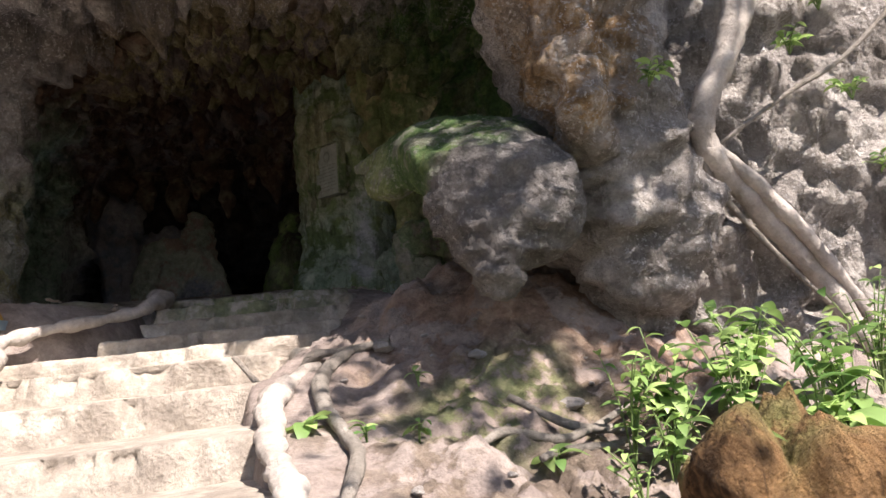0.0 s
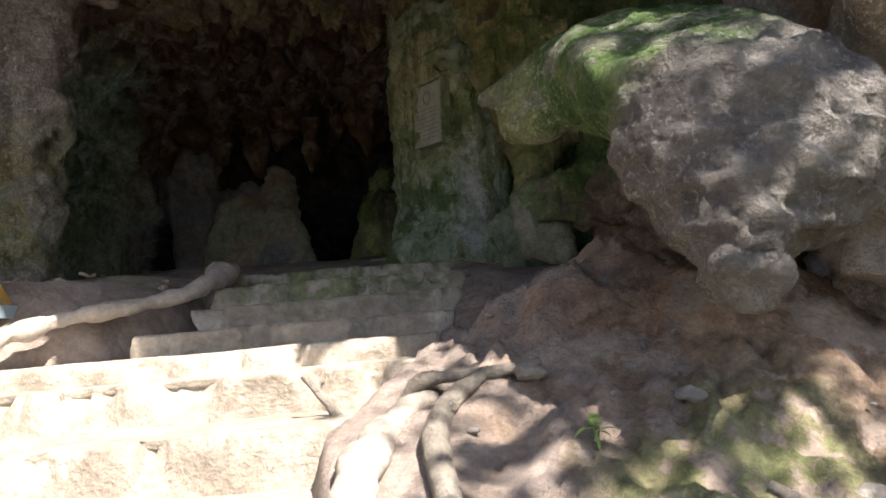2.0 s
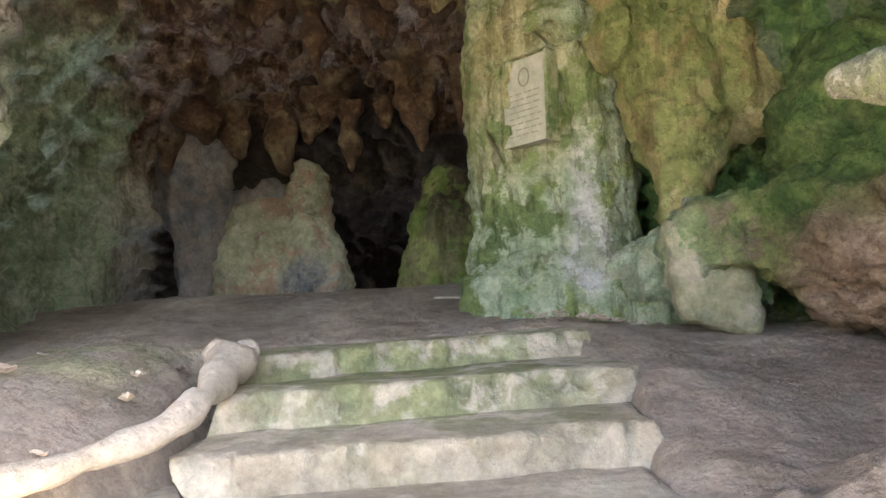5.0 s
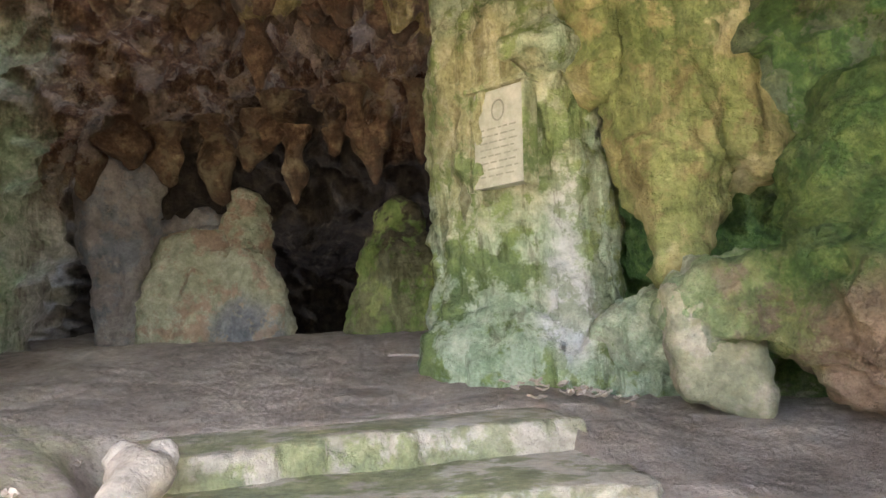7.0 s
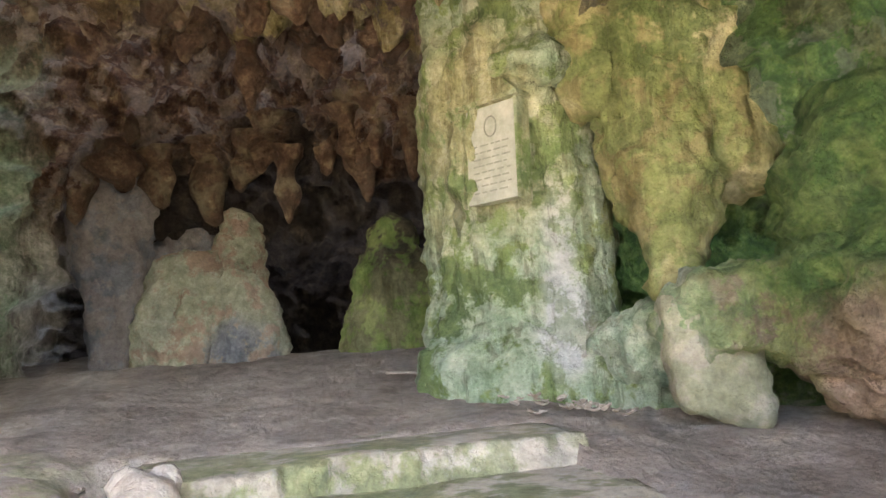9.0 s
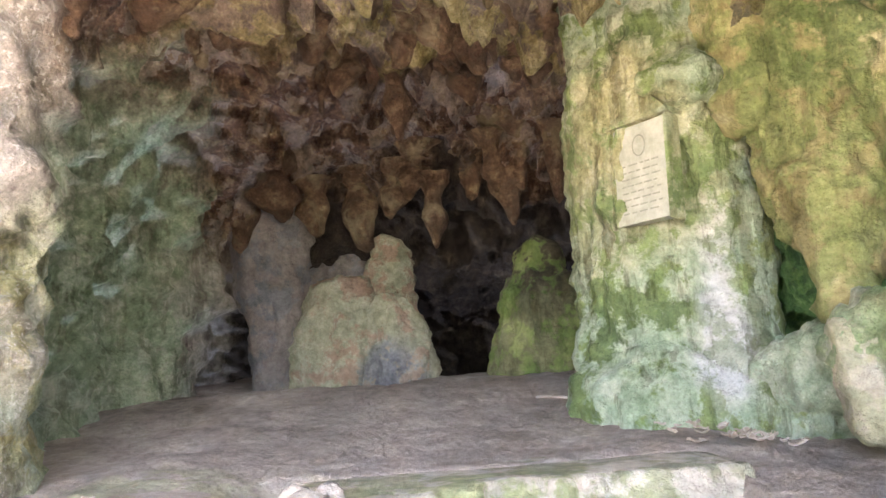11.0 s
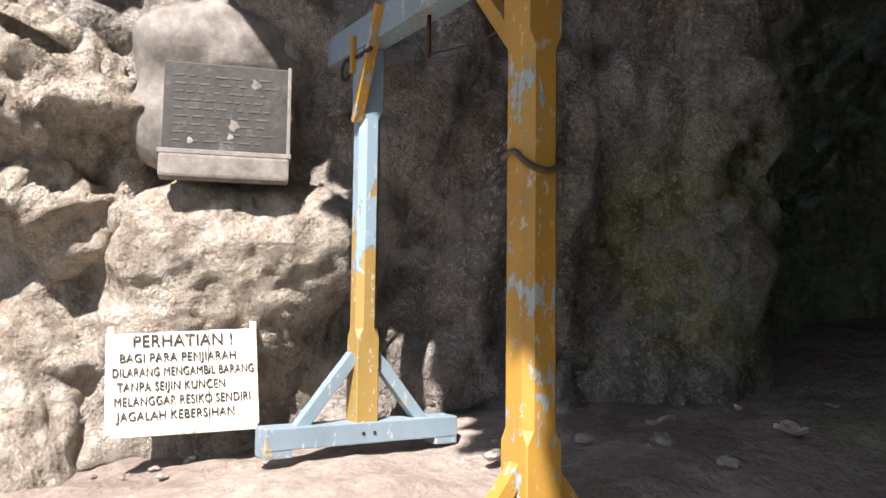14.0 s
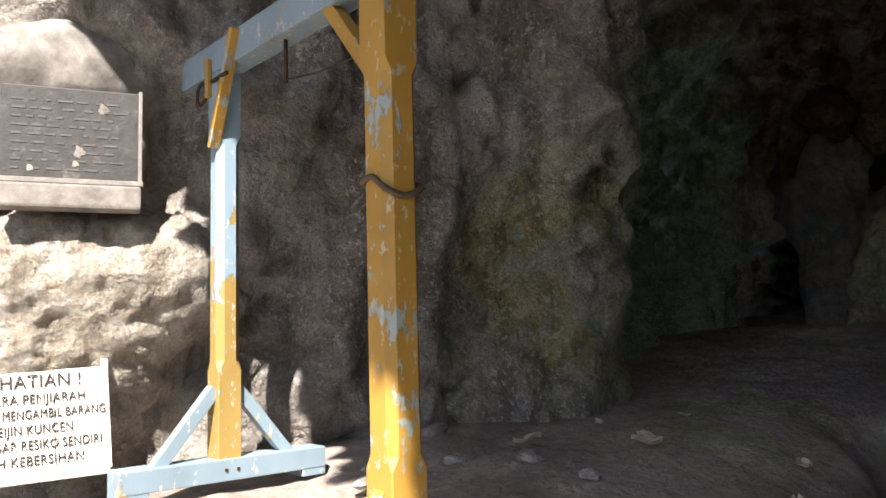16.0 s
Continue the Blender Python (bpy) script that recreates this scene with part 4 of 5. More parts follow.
root_thing("tree_root", tube(thick, [0.05, 0.085, 0.085, 0.07, 0.065, 0.065, 0.05], 12, 8, 0.45, 11, 0.7), mat_root, "thick pale root running down beside the steps")
thin = along([(5.60, 0.95), (5.50, 0.80), (5.26, 0.66), (4.8, 0.62), (4.37, 0.65), (4.02, 0.66), (3.5, 0.5)], lambda s, w, x, y: gz(x, y, 0.05))
root_thing("tree_root", tube(thin, [0.03, 0.045, 0.05, 0.05, 0.045, 0.04, 0.03], 10, 8, 0.3, 12), mat_bark, "thin grey-brown root on the earth slope")
cross = along([(6.05, 0.15), (5.9, 0.42), (5.74, 0.68), (5.62, 0.92), (5.5, 1.2)], lambda s, w, x, y: gz(x, y, 0.05) if w > 0.4 else tread(s) + 0.05)
root_thing("tree_root", tube(cross, [0.02, 0.03, 0.035, 0.03, 0.02], 8, 8, 0.3, 13), mat_bark, "thin dark root crossing the step's end")
for n, pairs in enumerate((((3.91, 1.27), (4.08, 1.48), (4.04, 1.75), (4.3, 2.1), (4.5, 2.5)), ((3.7, 1.5), (3.86, 1.7), (4.01, 2.08), (4.15, 2.4)),
                           ((4.6, 1.7), (4.3, 1.95), (4.2, 2.3)))):
    root_thing("twig", tube(along(pairs, lambda s, w, x, y: gz(x, y, 0.06)), [0.02, 0.03, 0.03, 0.025, 0.02][:len(pairs)], 7, 6, 0.3, 20 + n), mat_bark,
               "bent grey-brown twig lying on the earth", "twig")

# the big root coming down the cliff, with its side strands
tree = thing("cliff_tree", pose(0, 0, 0), "leafy tree with pale roots gripping the cliff", "tree")
ROOT_PATH = [(3.2, 5.7, 6.6), (2.75, 5.85, 4.7), (2.45, 5.85, 4.0), (2.30, 5.88, 3.62), (2.08, 5.90, 3.25), (2.12, 5.98, 2.95), (2.52, 6.15, 2.45), (2.92, 6.25, 1.9), (3.2, 6.2, 1.3)]
part("root", tube(ROOT_PATH, [0.16, 0.13, 0.12, 0.10, 0.10, 0.10, 0.09, 0.09, 0.07], 14, 8, 0.2, 31), mat_root, tree, "smooth pale root", smooth=True)
part("root", tube([(2.15, 5.95, 3.0), (2.4, 6.0, 2.72), (2.75, 6.1, 2.3), (3.1, 6.2, 1.8), (3.3, 6.2, 1.4)], [0.03, 0.06, 0.06, 0.05, 0.04], 10, 8, 0.2, 32), mat_root, tree, smooth=True)
part("root", tube([(2.05, 5.9, 3.1), (2.1, 6.0, 2.75), (2.45, 6.1, 2.25), (2.9, 6.15, 1.7)], [0.02, 0.025, 0.025, 0.02], 8, 8, 0.2, 33), mat_bark, tree, smooth=True)
part("root", tube([(2.2, 5.95, 3.0), (2.8, 6.0, 3.35), (3.3, 6.0, 3.6), (4.0, 5.9, 4.2)], [0.015, 0.02, 0.02, 0.02], 8, 8, 0.2, 34), mat_bark, tree, smooth=True)
part("trunk", tube([(3.2, 5.7, 6.4), (3.4, 4.6, 7.0), (3.8, 3.0, 7.5), (4.1, 1.6, 8.3)], [0.32, 0.28, 0.24, 0.15], 14, 8, 0.15, 35), mat_bark, tree, smooth=True)
for n, tip in enumerate(((3.0, 0.6, 8.6), (5.6, 1.0, 8.8), (3.2, 2.4, 8.9), (5.4, 2.8, 8.6), (4.2, 0.2, 9.2))):
    part("limb", tube([(3.9, 2.4, 7.8), ((3.9 + tip[0]) / 2, (2.4 + tip[1]) / 2, 8.3), tip], [0.12, 0.08, 0.03], 8, 8, 0.15, 40 + n), mat_bark, tree, smooth=True)


def leaf_quads(centres, size, seed):
    """Many small folded leaves as one mesh."""
    r = np.random.RandomState(seed)
    n = len(centres)
    d = r.normal(size=(n, 3))
    d[:, 2] -= 0.4
    d /= np.linalg.norm(d, axis=1, keepdims=True)
    e = np.cross(d, r.normal(size=(n, 3)))
    e /= np.linalg.norm(e, axis=1, keepdims=True)
    l = size * r.uniform(0.7, 1.3, (n, 1))
    c = np.asarray(centres)
    up = np.cross(d, e)
    base, tip = c, c + d * l
    a, b = c + d * l * 0.45 + e * l * 0.27 + up * l * 0.06, c + d * l * 0.45 - e * l * 0.27 + up * l * 0.06
    v = np.stack([base, a, tip, b], 1).reshape(-1, 3)
    return v, np.arange(4 * n).reshape(n, 4)


r = np.random.RandomState(5)
clumps = np.array([(3.9, 1.8, 8.4)]) + r.normal(size=(70, 3)) * np.array((1.0, 1.1, 0.55))
pts = (clumps[r.randint(0, 70, 1900)] + r.normal(size=(1900, 3)) * 0.28)
pts = pts[(pts[:, 0] > 2.75) & (pts[:, 2] > 7.2)]
v, q = leaf_quads(pts, 0.2, 6)
crown = new("crown", mesh_of("crown", v, q, mat_crown))
crown.parent = tree

# ---- small plants ----
def leaf_mesh(length, width):
    bm = bmesh.new()
    n = 6
    rows = []
    for k in range(n + 1):
        t = k / n
        w = width * math.sin(math.pi * min(1, 0.04 + t * 0.96)) ** 0.8 * (1 - 0.35 * t) * 0.5
        z = 0.10 * length * math.sin(math.pi * t) - 0.18 * length * t * t
        rows.append([bm.verts.new((-w, t * length, z + 0.25 * w)), bm.verts.new((0, t * length, z)), bm.verts.new((w, t * length, z + 0.25 * w))])
    for a, b in zip(rows, rows[1:]):
        bm.faces.new((a[0], a[1], b[1], b[0]))
        bm.faces.new((a[1], a[2], b[2], b[1]))
    for f in bm.faces:
        f.smooth = True
    me = bpy.data.meshes.new("leaf")
    bm.to_mesh(me)
    bm.free()
    me.materials.append(mat_leaf)
    return me


LEAVES = [leaf_mesh(0.11, 0.06), leaf_mesh(0.16, 0.10), leaf_mesh(0.07, 0.035)]


def plant(x, y, z, height, stems, leaves, size, label, seed, spread=0.25, group="green seedlings"):
    rr = random.Random(seed)
    top = thing("plant", pose(x, y, z), label, "plant", group)
    for i in range(stems):
        ang = rr.uniform(0, 6.28)
        ex, ey, h = math.cos(ang) * spread * rr.uniform(0.2, 1), math.sin(ang) * spread * rr.uniform(0.2, 1), height * rr.uniform(0.6, 1)
        pts = [(0, 0, -0.03), (ex * 0.35, ey * 0.35, h * 0.55), (ex, ey, h)]
        part("stem", tube(pts, [0.006, 0.005, 0.003], 6, 5), mat_leafstem, top, smooth=True)
        for j in range(leaves):
            t = 1 - 0.75 * j / max(1, leaves)
            px, py, pz = ex * t * t, ey * t * t, h * t
            lf = new("leaf", LEAVES[size if rr.random() < 0.75 else 2])
            lf.parent = top
            sc = rr.uniform(0.7, 1.25)
            lf.matrix_basis = Matrix.Translation((px, py, pz)) @ Euler((rr.uniform(-0.5, 0.5), rr.uniform(-0.4, 0.4), ang + j * 2.3 + rr.uniform(-0.5, 0.5))).to_matrix().to_4x4() @ Matrix.Scale(sc, 4)
    return top


for n, (s, w) in enumerate(((4.55, 0.48), (4.30, 0.76), (4.28, 1.04), (5.0, 1.25), (3.80, 1.62), (2.9, 1.0))):
    x, y = xy(s, w)
    plant(x, y, gz(x, y), 0.10, 2, 4, 1 if n in (0, 4) else 0, "small green seedling on the bare earth", 50 + n, 0.05)
for n, (x, y, h, st, lv, size) in enumerate(((1.30, 4.35, 0.62, 7, 8, 0), (1.55, 4.45, 0.7, 8, 8, 1), (1.42, 4.05, 0.5, 6, 8, 0), (1.85, 4.2, 0.75, 9, 8, 1), (2.15, 4.0, 0.5, 8, 8, 1), (1.2, 3.75, 0.3, 5, 6, 2), (2.4, 4.5, 0.6, 8, 8, 0),
                                             (1.9, 3.6, 0.45, 8, 8, 1), (1.55, 3.35, 0.3, 5, 6, 0), (2.05, 3.2, 0.4, 7, 7, 1), (2.8, 4.2, 0.6, 7, 8, 1), (2.5, 3.6, 0.5, 7, 8, 0), (1.95, 3.0, 0.45, 8, 8, 1), (1.75, 2.8, 0.35, 8, 8, 0), (2.2, 3.4, 0.6, 9, 8, 1), (2.35, 4.0, 0.7, 9, 8, 1), (2.9, 4.8, 0.8, 9, 8, 0), (2.1, 4.7, 0.7, 9, 9, 1))):
    x -= 0.42
    plant(x, y, gz(x, y, 0.0), h, st, lv, size, "bright green leafy weed at the cliff's foot", 70 + n, 0.28, "weeds by the mossy stump")
for n, (x, y, z) in enumerate(((2.75, 5.75, 3.6), (3.0, 5.7, 3.9), (3.15, 5.75, 3.2), (1.55, 5.35, 3.35), (3.3, 5.7, 2.6))):
    plant(x, y, z, 0.15, 5, 5, 0, "green creeper tuft on the cliff face", 90 + n, 0.22, "creepers on the cliff")

# mossy stump by the stair's foot
rock("mossy_stump", lambda P: smin(smax(rod(P, (1.32, 3.45, 0.2), (1.22, 3.38, 0.90), 0.38, 0.27), P[..., 2] - 0.98 + 0.15 * (P[..., 0] - 1.0), 0.05),
                                   rod(P, (1.08, 3.2, 0.85), (0.78, 3.1, 0.50), 0.12, 0.08), 0.08),
     (0.3, 2.6, 0.2), (1.9, 4.2, 1.7), 0.03, mat_stump, lambda v: 2.0 * flow_relief(v), "rotting mossy brown tree stump", "tree stump")

plant(1.15, 3.45, 0.88, 0.30, 8, 4, 1, "broad pale green leaves growing on the stump", 140, 0.25, "weeds by the mossy stump")
plant(1.45, 3.5, 0.85, 0.35, 9, 4, 1, "broad pale green leaves growing on the stump", 141, 0.3, "weeds by the mossy stump")

# ---- loose stones and dry leaves ----
def pebble_mesh(seed, mat, flat):
    bm = bmesh.new()
    bmesh.ops.create_icosphere(bm, subdivisions=3, radius=0.5)
    V = np.array([v.co[:] for v in bm.verts])
    d = 1 + 0.45 * fbm(V + seed, 1.6, 3, seed) + 0.25 * (0.4 - cells(V + seed, 2.0, seed))
    for v, k in zip(bm.verts, d):
        v.co *= k
        v.co.z *= flat
    for f in bm.faces:
        f.smooth = True
    me = bpy.data.meshes.new("stone")
    bm.to_mesh(me)
    bm.free()
    me.materials.append(mat)
    return me


PEBBLES = [pebble_mesh(k, mat_stone, 0.6) for k in (1, 2, 3)]


def stone(x, y, size, label, group, k=0, turned=0.0):
    ob = new("stone", PEBBLES[k % 3])
    ob.matrix_world = pose(x, y, gz(x, y, size * 0.12), 0, 0, turned) @ Matrix.Scale(size, 4)
    return tagged(ob, label, "stone", group)


rng = random.Random(3)
for s, w, size in ((8.4, -1.9, 0.12), (8.2, -1.55, 0.08), (8.75, -2.6, 0.14), (8.3, -2.2, 0.07), (7.9, -2.35, 0.09), (5.5, 1.15, 0.14), (5.1, 1.7, 0.12), (4.6, 2.1, 0.16), (3.9, 0.9, 0.1)):
    x, y = xy(s, w)
    stone(x, y, size, "pale loose limestone stone on the earth", "loose stones", rng.randrange(3), rng.uniform(0, 360))
for i in range(60):
    s, w = (rng.uniform(4.0, 8.8), rng.uniform(-3.6, -2.5)) if i < 22 else (rng.uniform(3.2, 6.5), rng.uniform(0.7, 2.8))
    x, y = xy(s, w)
    stone(x, y, rng.uniform(0.02, 0.065), "small pale stone chip on the earth", "stone chips", i, rng.uniform(0, 360))


def curl_mesh(seed):
    bm = bmesh.new()
    rr = random.Random(seed)
    n, rows = 7, []
    for k in range(n + 1):
        t = k / n
        w = 0.28 * math.sin(math.pi * (0.05 + 0.9 * t)) + 0.03
        z = 0.10 * math.sin(t * 5 + seed)
        rows.append([bm.verts.new((-w, t - 0.5, z + 0.12 + rr.uniform(0, 0.06))), bm.verts.new((0, t - 0.5, z)), bm.verts.new((w, t - 0.5, z + 0.12 + rr.uniform(0, 0.06)))])
    for a, b in zip(rows, rows[1:]):
        bm.faces.new((a[0], a[1], b[1], b[0]))
        bm.faces.new((a[1], a[2], b[2], b[1]))
    me = bpy.data.meshes.new("dry_leaf")
    bm.to_mesh(me)
    bm.free()
    me.materials.append(mat_dry)
    return me


CURLS = [curl_mesh(k) for k in (1, 2, 3)]
spots = [(-2.15, 12.4), (-1.8, 12.3), (-1.62, 12.2)] + [(rng.gauss(-1.15, 0.22), rng.gauss(10.35, 0.25)) for i in range(34)] + [(rng.uniform(-4.5, -2.9), rng.uniform(6.8, 9.4)) for i in range(14)]
for i, (x, y) in enumerate(spots):
    ob = new("dry_leaf", CURLS[i % 3])
    size = rng.uniform(0.05, 0.13) * (2.0 if i < 3 else 1.0)
    ob.matrix_world = pose(x, y, gz(x, y, 0.035), 0, 0, rng.uniform(0, 360)) @ Matrix.Scale(size, 4)
    tagged(ob, "pale curled dry leaf on the cave floor", "leaf", "dry leaves")
root_thing("twig", tube([(-2.45, 11.6, gz(-2.45, 11.6, 0.03)), (-2.2, 11.45, gz(-2.2, 11.45, 0.05)), (-1.95, 11.2, gz(-1.95, 11.2, 0.03))], [0.012, 0.012, 0.008], 6, 6), mat_root, "thin pale stick lying on the floor", "twig")

# ---- timber frame ----
FX, FY, FZ = -3.84, 6.50, 2.27
BEAM_Z, SPAN, FZ2 = 4.18, 1.12, 0.255
gantry = thing("timber_frame", pose(FX, FY, FZ), "tall timber frame in flaking yellow and blue paint", "timber frame")


def post_bm(h, side, chamfer=0.026):
    """A square post whose middle is chamfered to eight sides."""
    bm = bmesh.new()
    zs = [(0, 0.004), (0.38, 0.004), (0.42, chamfer), (h - 0.30, chamfer), (h - 0.26, 0.004), (h, 0.004)]
    rows = []
    for z, c in zs:
        a = side / 2
        rows.append([bm.verts.new(p + (z,)) for p in ((a - c, -a), (a, -a + c), (a, a - c), (a - c, a), (-a + c, a), (-a, a - c), (-a, -a + c), (-a + c, -a))])
    for r0, r1 in zip(rows, rows[1:]):
        for j in range(8):
            bm.faces.new((r0[j], r0[(j + 1) % 8], r1[(j + 1) % 8], r1[j]))
    bm.faces.new(rows[0][::-1])
    bm.faces.new(rows[-1])
    return bm


def bar(p, q, w, d, mat, parent, name="brace", label=""):
    """A sawn bar from p to q with bevelled edges."""
    p, q = Vector(p), Vector(q)
    bm = block(w, d, (q - p).length, 0.004)
    m = Matrix.Translation((p + q) / 2) @ (q - p).to_track_quat("Z", "Y").to_matrix().to_4x4()
    return part(name, bm, mat, parent, label, at=m)


for x0, z0, mp, side in ((0.0, 0.0, mat_yellow, 0.128), (-SPAN, FZ2, mat_post, 0.10)):
    p = part("post", post_bm(BEAM_Z - FZ - z0 - 0.065, side), mp, gantry, "flaking yellow post with chamfered edges", at=pose(x0, 0, z0 + 0.06))
    foot = part("foot_beam", block(0.12, 0.86, 0.085, 0.005), mat_bluepaint, gantry, "pale blue foot beam", at=pose(x0, 0, z0 + 0.06))
    for e in (-0.375, 0.375):
        part("foot_pad", block(0.115, 0.11, 0.035, 0.004), mat_bluepaint, foot, at=pose(0, e, -0.055))
    for e in (-0.02, 0.03):
        bm = bmesh.new()
        bmesh.ops.create_cone(bm, cap_ends=True, segments=10, radius1=0.008, radius2=0.007, depth=0.012)
        part("bolt", bm, mat_iron, foot, at=pose(0.058, e, 0.0, 0, 90, 0))
    for sgn in (-1, 1):
        bar((x0, sgn * 0.045, z0 + 0.37), (x0, sgn * 0.28, z0 + 0.085), 0.05, 0.05, mat_yellow if x0 == 0 else mat_bluepaint, gantry)
part("beam", block(1.62, 0.10, 0.13, 0.006), mat_bluepaint, gantry, "pale blue top beam", at=pose(-SPAN / 2 - 0.07, 0, BEAM_Z - FZ + 0.065))
bar((-0.05, -0.01, BEAM_Z - FZ - 0.28), (-0.30, -0.01, BEAM_Z - FZ + 0.02), 0.055, 0.05, mat_yellow, gantry, "knee_brace")
bar((-SPAN + 0.02, -0.06, BEAM_Z - FZ - 0.32), (-SPAN + 0.22, -0.06, BEAM_Z - FZ + 0.12), 0.045, 0.03, mat_yellow, gantry, "knee_brace")
bar((-SPAN - 0.03, -0.06, BEAM_Z - FZ - 0.10), (-SPAN - 0.03, -0.06, BEAM_Z - FZ + 0.06), 0.03, 0.02, mat_yellow, gantry, "peg")
part("iron_pin", tube([(-SPAN - 0.12, -0.03, BEAM_Z - FZ - 0.02), (-SPAN + 0.2, -0.09, BEAM_Z - FZ - 0.06)], [0.009, 0.009], 8, 3), mat_iron, gantry, smooth=True)
ring = [(-SPAN - 0.16 + 0.045 * math.cos(a), -0.03, BEAM_Z - FZ - 0.05 + 0.045 * math.sin(a)) for a in np.linspace(0.6, 5.9, 9)]
part("iron_hook", tube(ring, [0.007] * 9, 8, 4), mat_iron, gantry, smooth=True)
part("hook", tube([(-0.62, 0, BEAM_Z - FZ + 0.0), (-0.62, 0, BEAM_Z - FZ - 0.16)], [0.008, 0.008], 8, 3), mat_iron, gantry, smooth=True)
part("wire", tube([(-0.62, 0, BEAM_Z - FZ - 0.15), (-0.3, 0, BEAM_Z - FZ - 0.19), (-0.03, 0, BEAM_Z - FZ - 0.18)], [0.004, 0.003, 0.004], 6, 5), mat_iron, gantry, smooth=True)
hoop = [(0.064 * sx, 0.064 * sy, 1.26 + dz) for sx, sy, dz in ((-0.9, -1.05, 0.02), (0, -1.08, 0.03), (0.9, -1.05, -0.01), (1.08, 0, -0.03), (0.95, 1.05, 0), (0, 1.08, 0.02), (-0.95, 1.05, 0.03), (-1.08, 0, 0.03), (-0.9, -1.05, 0.02))]
part("strap", tube(hoop, [0.010] * 9, 8, 5), mat_rubber, gantry, "dark strap tied round the post", smooth=True)

# ---- warning board ----
def lettering(parent, text, size, mat, x, y, z, width=None, align="CENTER", name="lettering"):
    cu = bpy.data.curves.new(name, "FONT")
    cu.body, cu.size, cu.align_x, cu.extrude, cu.space_character = text, size, align, 0.0012, 1.05
    tmp = bpy.data.objects.new(name, cu)
    scene.collection.objects.link(tmp)
    bpy.context.view_layer.update()
    me = bpy.data.meshes.new_from_object(tmp)
    w = tmp.dimensions.x
    bpy.data.objects.remove(tmp)
    me.materials.clear()
    me.materials.append(mat)
    ob = new(name, me)
    ob.parent = parent
    k = width / w if width else 1.0
    ob.matrix_basis = Matrix.Translation((x, y, z)) @ Matrix.Diagonal((k, 1, 1, 1))
    return ob


SIGN_X, SIGN_Y, SIGN_Z = -5.26, 5.86, 2.575
fx = Vector((0.19, 0.98, 0.03)).normalized()
fn = Vector((0.955, -0.185, 0.23)).normalized()
fy = fn.cross(fx).normalized()
fx = fy.cross(fn)
facing = Matrix.Translation((SIGN_X, SIGN_Y, SIGN_Z)) @ Matrix((fx, fy, fn)).transposed().to_4x4() @ Matrix.Diagonal((0.90, 0.93, 1, 1))
board = thing("warning_board", facing, "weathered white wooden warning board leaning on rock", "sign")
for k in range(3):
    part("plank", block(0.218, 0.43, 0.016, 0.003), mat_board, board, at=pose(-0.2205 + 0.2205 * k, 0.235 + 0.004 * (k - 1), 0))
part("rail", block(0.62, 0.035, 0.02, 0.004), mat_board, board, at=pose(0.01, 0.018, 0.006))
part("corner_lug", block(0.03, 0.03, 0.018, 0.003), mat_board, board, at=pose(-0.31, 0.462, 0.0))
part("corner_lug", block(0.03, 0.04, 0.018, 0.003), mat_board, board, at=pose(0.315, 0.467, 0.0))
LINES = (("PERHATIAN !", 0.075, 0.43, 0.0), ("BAGI PARA PENJIARAH", 0.054, 0.50, -0.02), ("DILARANG MENGAMBIL BARANG", 0.054, 0.61, 0.005),
         ("TANPA SEIJIN KUNCEN", 0.054, 0.46, -0.05), ("MELANGGAR RESIKO SENDIRI", 0.054, 0.58, 0.0), ("JAGALAH KEBERSIHAN", 0.054, 0.50, -0.03))
for k, (text, size, width, x) in enumerate(LINES):
    lettering(board, text, size, mat_letter, x, 0.385 - k * 0.062 - (0.004 if k else 0), 0.0125, width)

# ---- black plaque in its cement surround ----
fx2, fn2 = Vector((0.30, 0.95, 0.0)).normalized(), Vector((0.95, -0.30, 0.05)).normalized()
fy2 = fn2.cross(fx2).normalized()
plaque = thing("black_plaque", Matrix.Translation((-5.30, 6.00, 3.87)) @ Matrix((fx2, fy2, fn2)).transposed().to_4x4() @ Matrix.Diagonal((0.85, 0.97, 1, 1)), "worn black slate memorial plaque in cement", "plaque")
part("panel", block(0.60, 0.50, 0.06, 0.006), mat_black, plaque, "black slate panel")
part("ledge", block(0.62, 0.10, 0.10, 0.012), mat_ledge, plaque, "grey cement ledge", at=pose(0, -0.215, 0.02))
part("rim", block(0.64, 0.022, 0.075, 0.004), mat_ledge, plaque, at=pose(0, -0.150, 0.012))
part("rim", block(0.018, 0.40, 0.075, 0.004), mat_ledge, plaque, at=pose(0.305, 0.055, 0.008))
rng = random.Random(9)
for k in range(9):
    x = -0.25
    while x < 0.2:
        w = rng.uniform(0.02, 0.07)
        part("worn_line", block(w, 0.009, 0.003, 0.0), mat_faint, plaque, at=pose(x + w / 2, 0.19 - k * 0.036, 0.0306))
        x += w + rng.uniform(0.012, 0.05)
for x, y, w in ((0.14, 0.17, 0.045), (0.04, -0.02, 0.05), (-0.17, -0.10, 0.03), (0.02, -0.075, 0.03)):
    bm = bmesh.new()
    bmesh.ops.create_icosphere(bm, subdivisions=2, radius=w / 2)
    for q2 in bm.verts:
        q2.co.z *= 0.12
        q2.co *= 1 + 0.3 * math.sin(q2.co.x * 130 + q2.co.y * 170)
    part("chipped_patch", bm, mat_ledge, plaque, at=pose(x, y, 0.031))
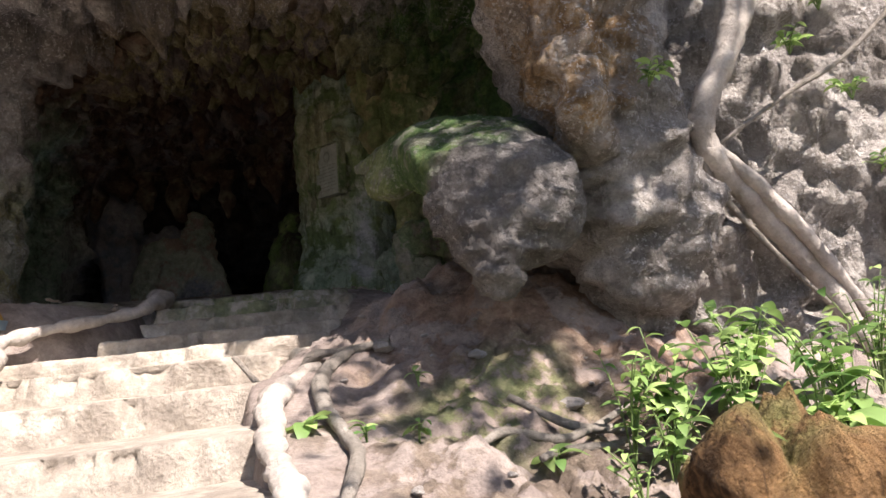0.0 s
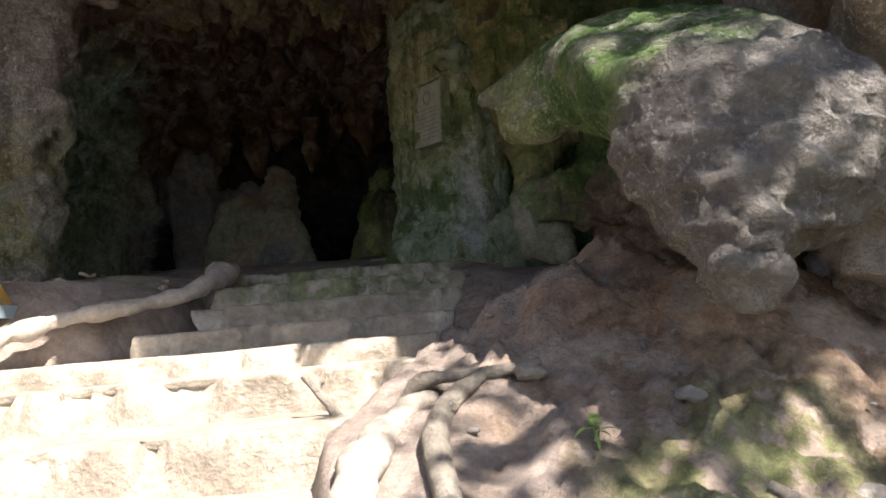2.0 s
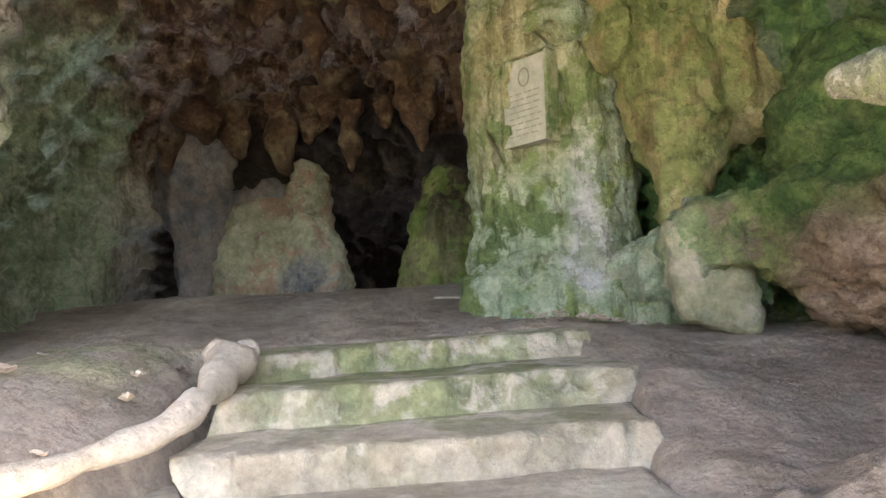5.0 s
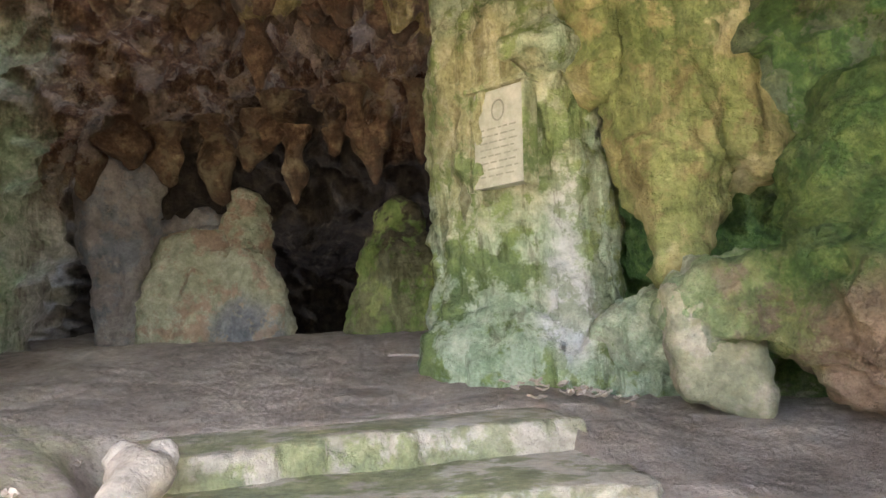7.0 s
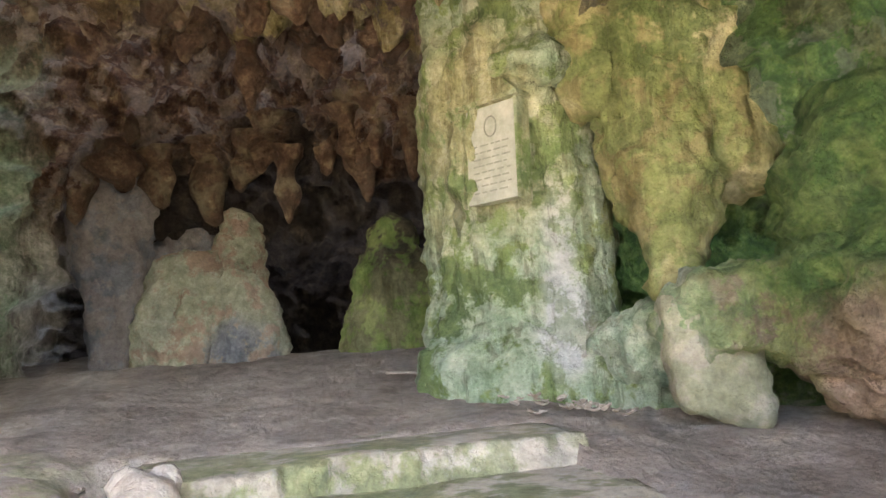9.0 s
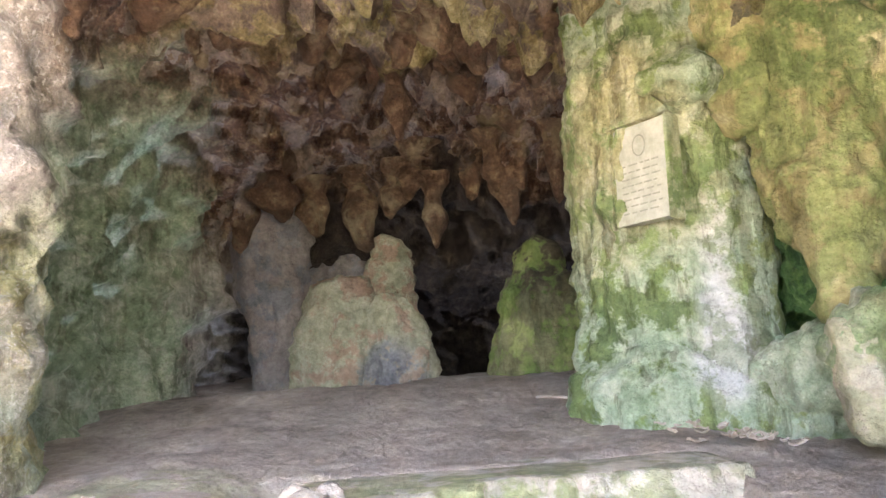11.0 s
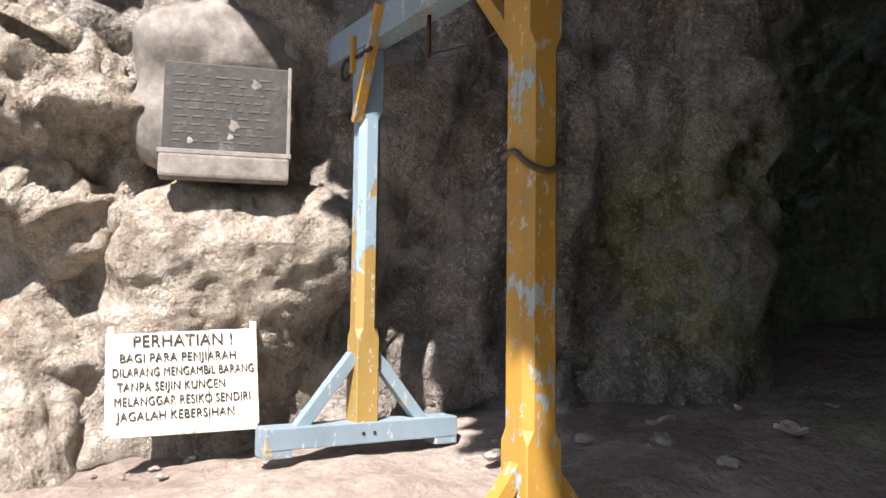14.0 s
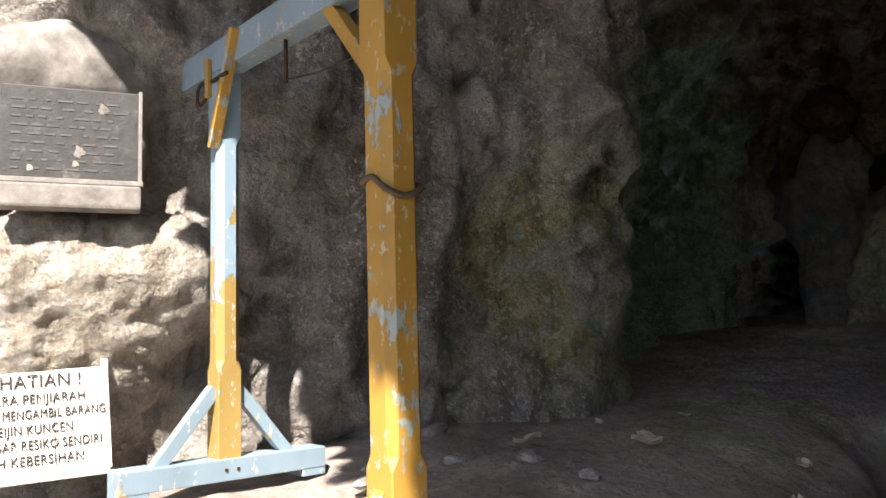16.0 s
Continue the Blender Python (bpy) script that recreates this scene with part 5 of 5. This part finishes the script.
rock("cement_surround", lambda P: smin(ball(P, (-5.48, 6.05, 4.22), (0.20, 0.40, 0.22)), ball(P, (-5.54, 6.02, 3.92), (0.20, 0.38, 0.30)), 0.08),
     (-6.2, 5.3, 3.2), (-5.0, 6.8, 4.8), 0.03, mat_ledge, lambda v: 0.02 * fbm(v, 4, 3, 99), "smooth grey cement patch around the plaque", "cement patch")

# ---- tablet on the pillar ----
tx, tn = Vector((0.74, -0.62, 0.0)).normalized(), Vector((-0.62, -0.74, 0.06)).normalized()
ty = tn.cross(tx).normalized()
tablet = thing("stone_tablet", Matrix.Translation((-1.46, 10.93, 4.42)) @ Matrix((tx, ty, tn)).transposed().to_4x4(), "pale inscribed stone tablet set in the pillar", "plaque")
part("panel", block(0.46, 0.72, 0.10, 0.006), mat_tablet, tablet)
part("frame", block(0.03, 0.80, 0.14, 0.006), mat_pillar, tablet, at=pose(-0.255, 0.02, 0))
part("frame", block(0.03, 0.80, 0.14, 0.006), mat_pillar, tablet, at=pose(0.25, 0.02, 0))
part("cornice", block(0.58, 0.04, 0.18, 0.008), mat_pillar, tablet, at=pose(0, 0.385, 0.01))
bm = bmesh.new()
tri = [bm.verts.new(p) for p in ((-0.27, 0.40, -0.06), (0.27, 0.40, -0.06), (0.06, 0.62, -0.06), (-0.06, 0.62, -0.06))]
face = bm.faces.new(tri)
ext = bmesh.ops.extrude_face_region(bm, geom=[face])
bmesh.ops.translate(bm, vec=(0, 0, 0.13), verts=[g for g in ext["geom"] if isinstance(g, bmesh.types.BMVert)])
bmesh.ops.recalc_face_normals(bm, faces=bm.faces[:])
part("pediment", bm, mat_pillar, tablet)
emblem = [(0.055 * math.cos(a), 0.20 + 0.075 * math.sin(a), 0.051) for a in np.linspace(0, 6.28, 13)]
part("emblem", tube(emblem, [0.006] * 13, 6, 3), mat_engrave, tablet, smooth=True)
for k in range(8):
    x = -0.17
    while x < 0.15:
        w = rng.uniform(0.03, 0.08)
        part("inscription_line", block(w, 0.011, 0.003, 0.0), mat_engrave, tablet, at=pose(x + w / 2, 0.07 - k * 0.05, 0.0512))
        x += w + rng.uniform(0.012, 0.03)
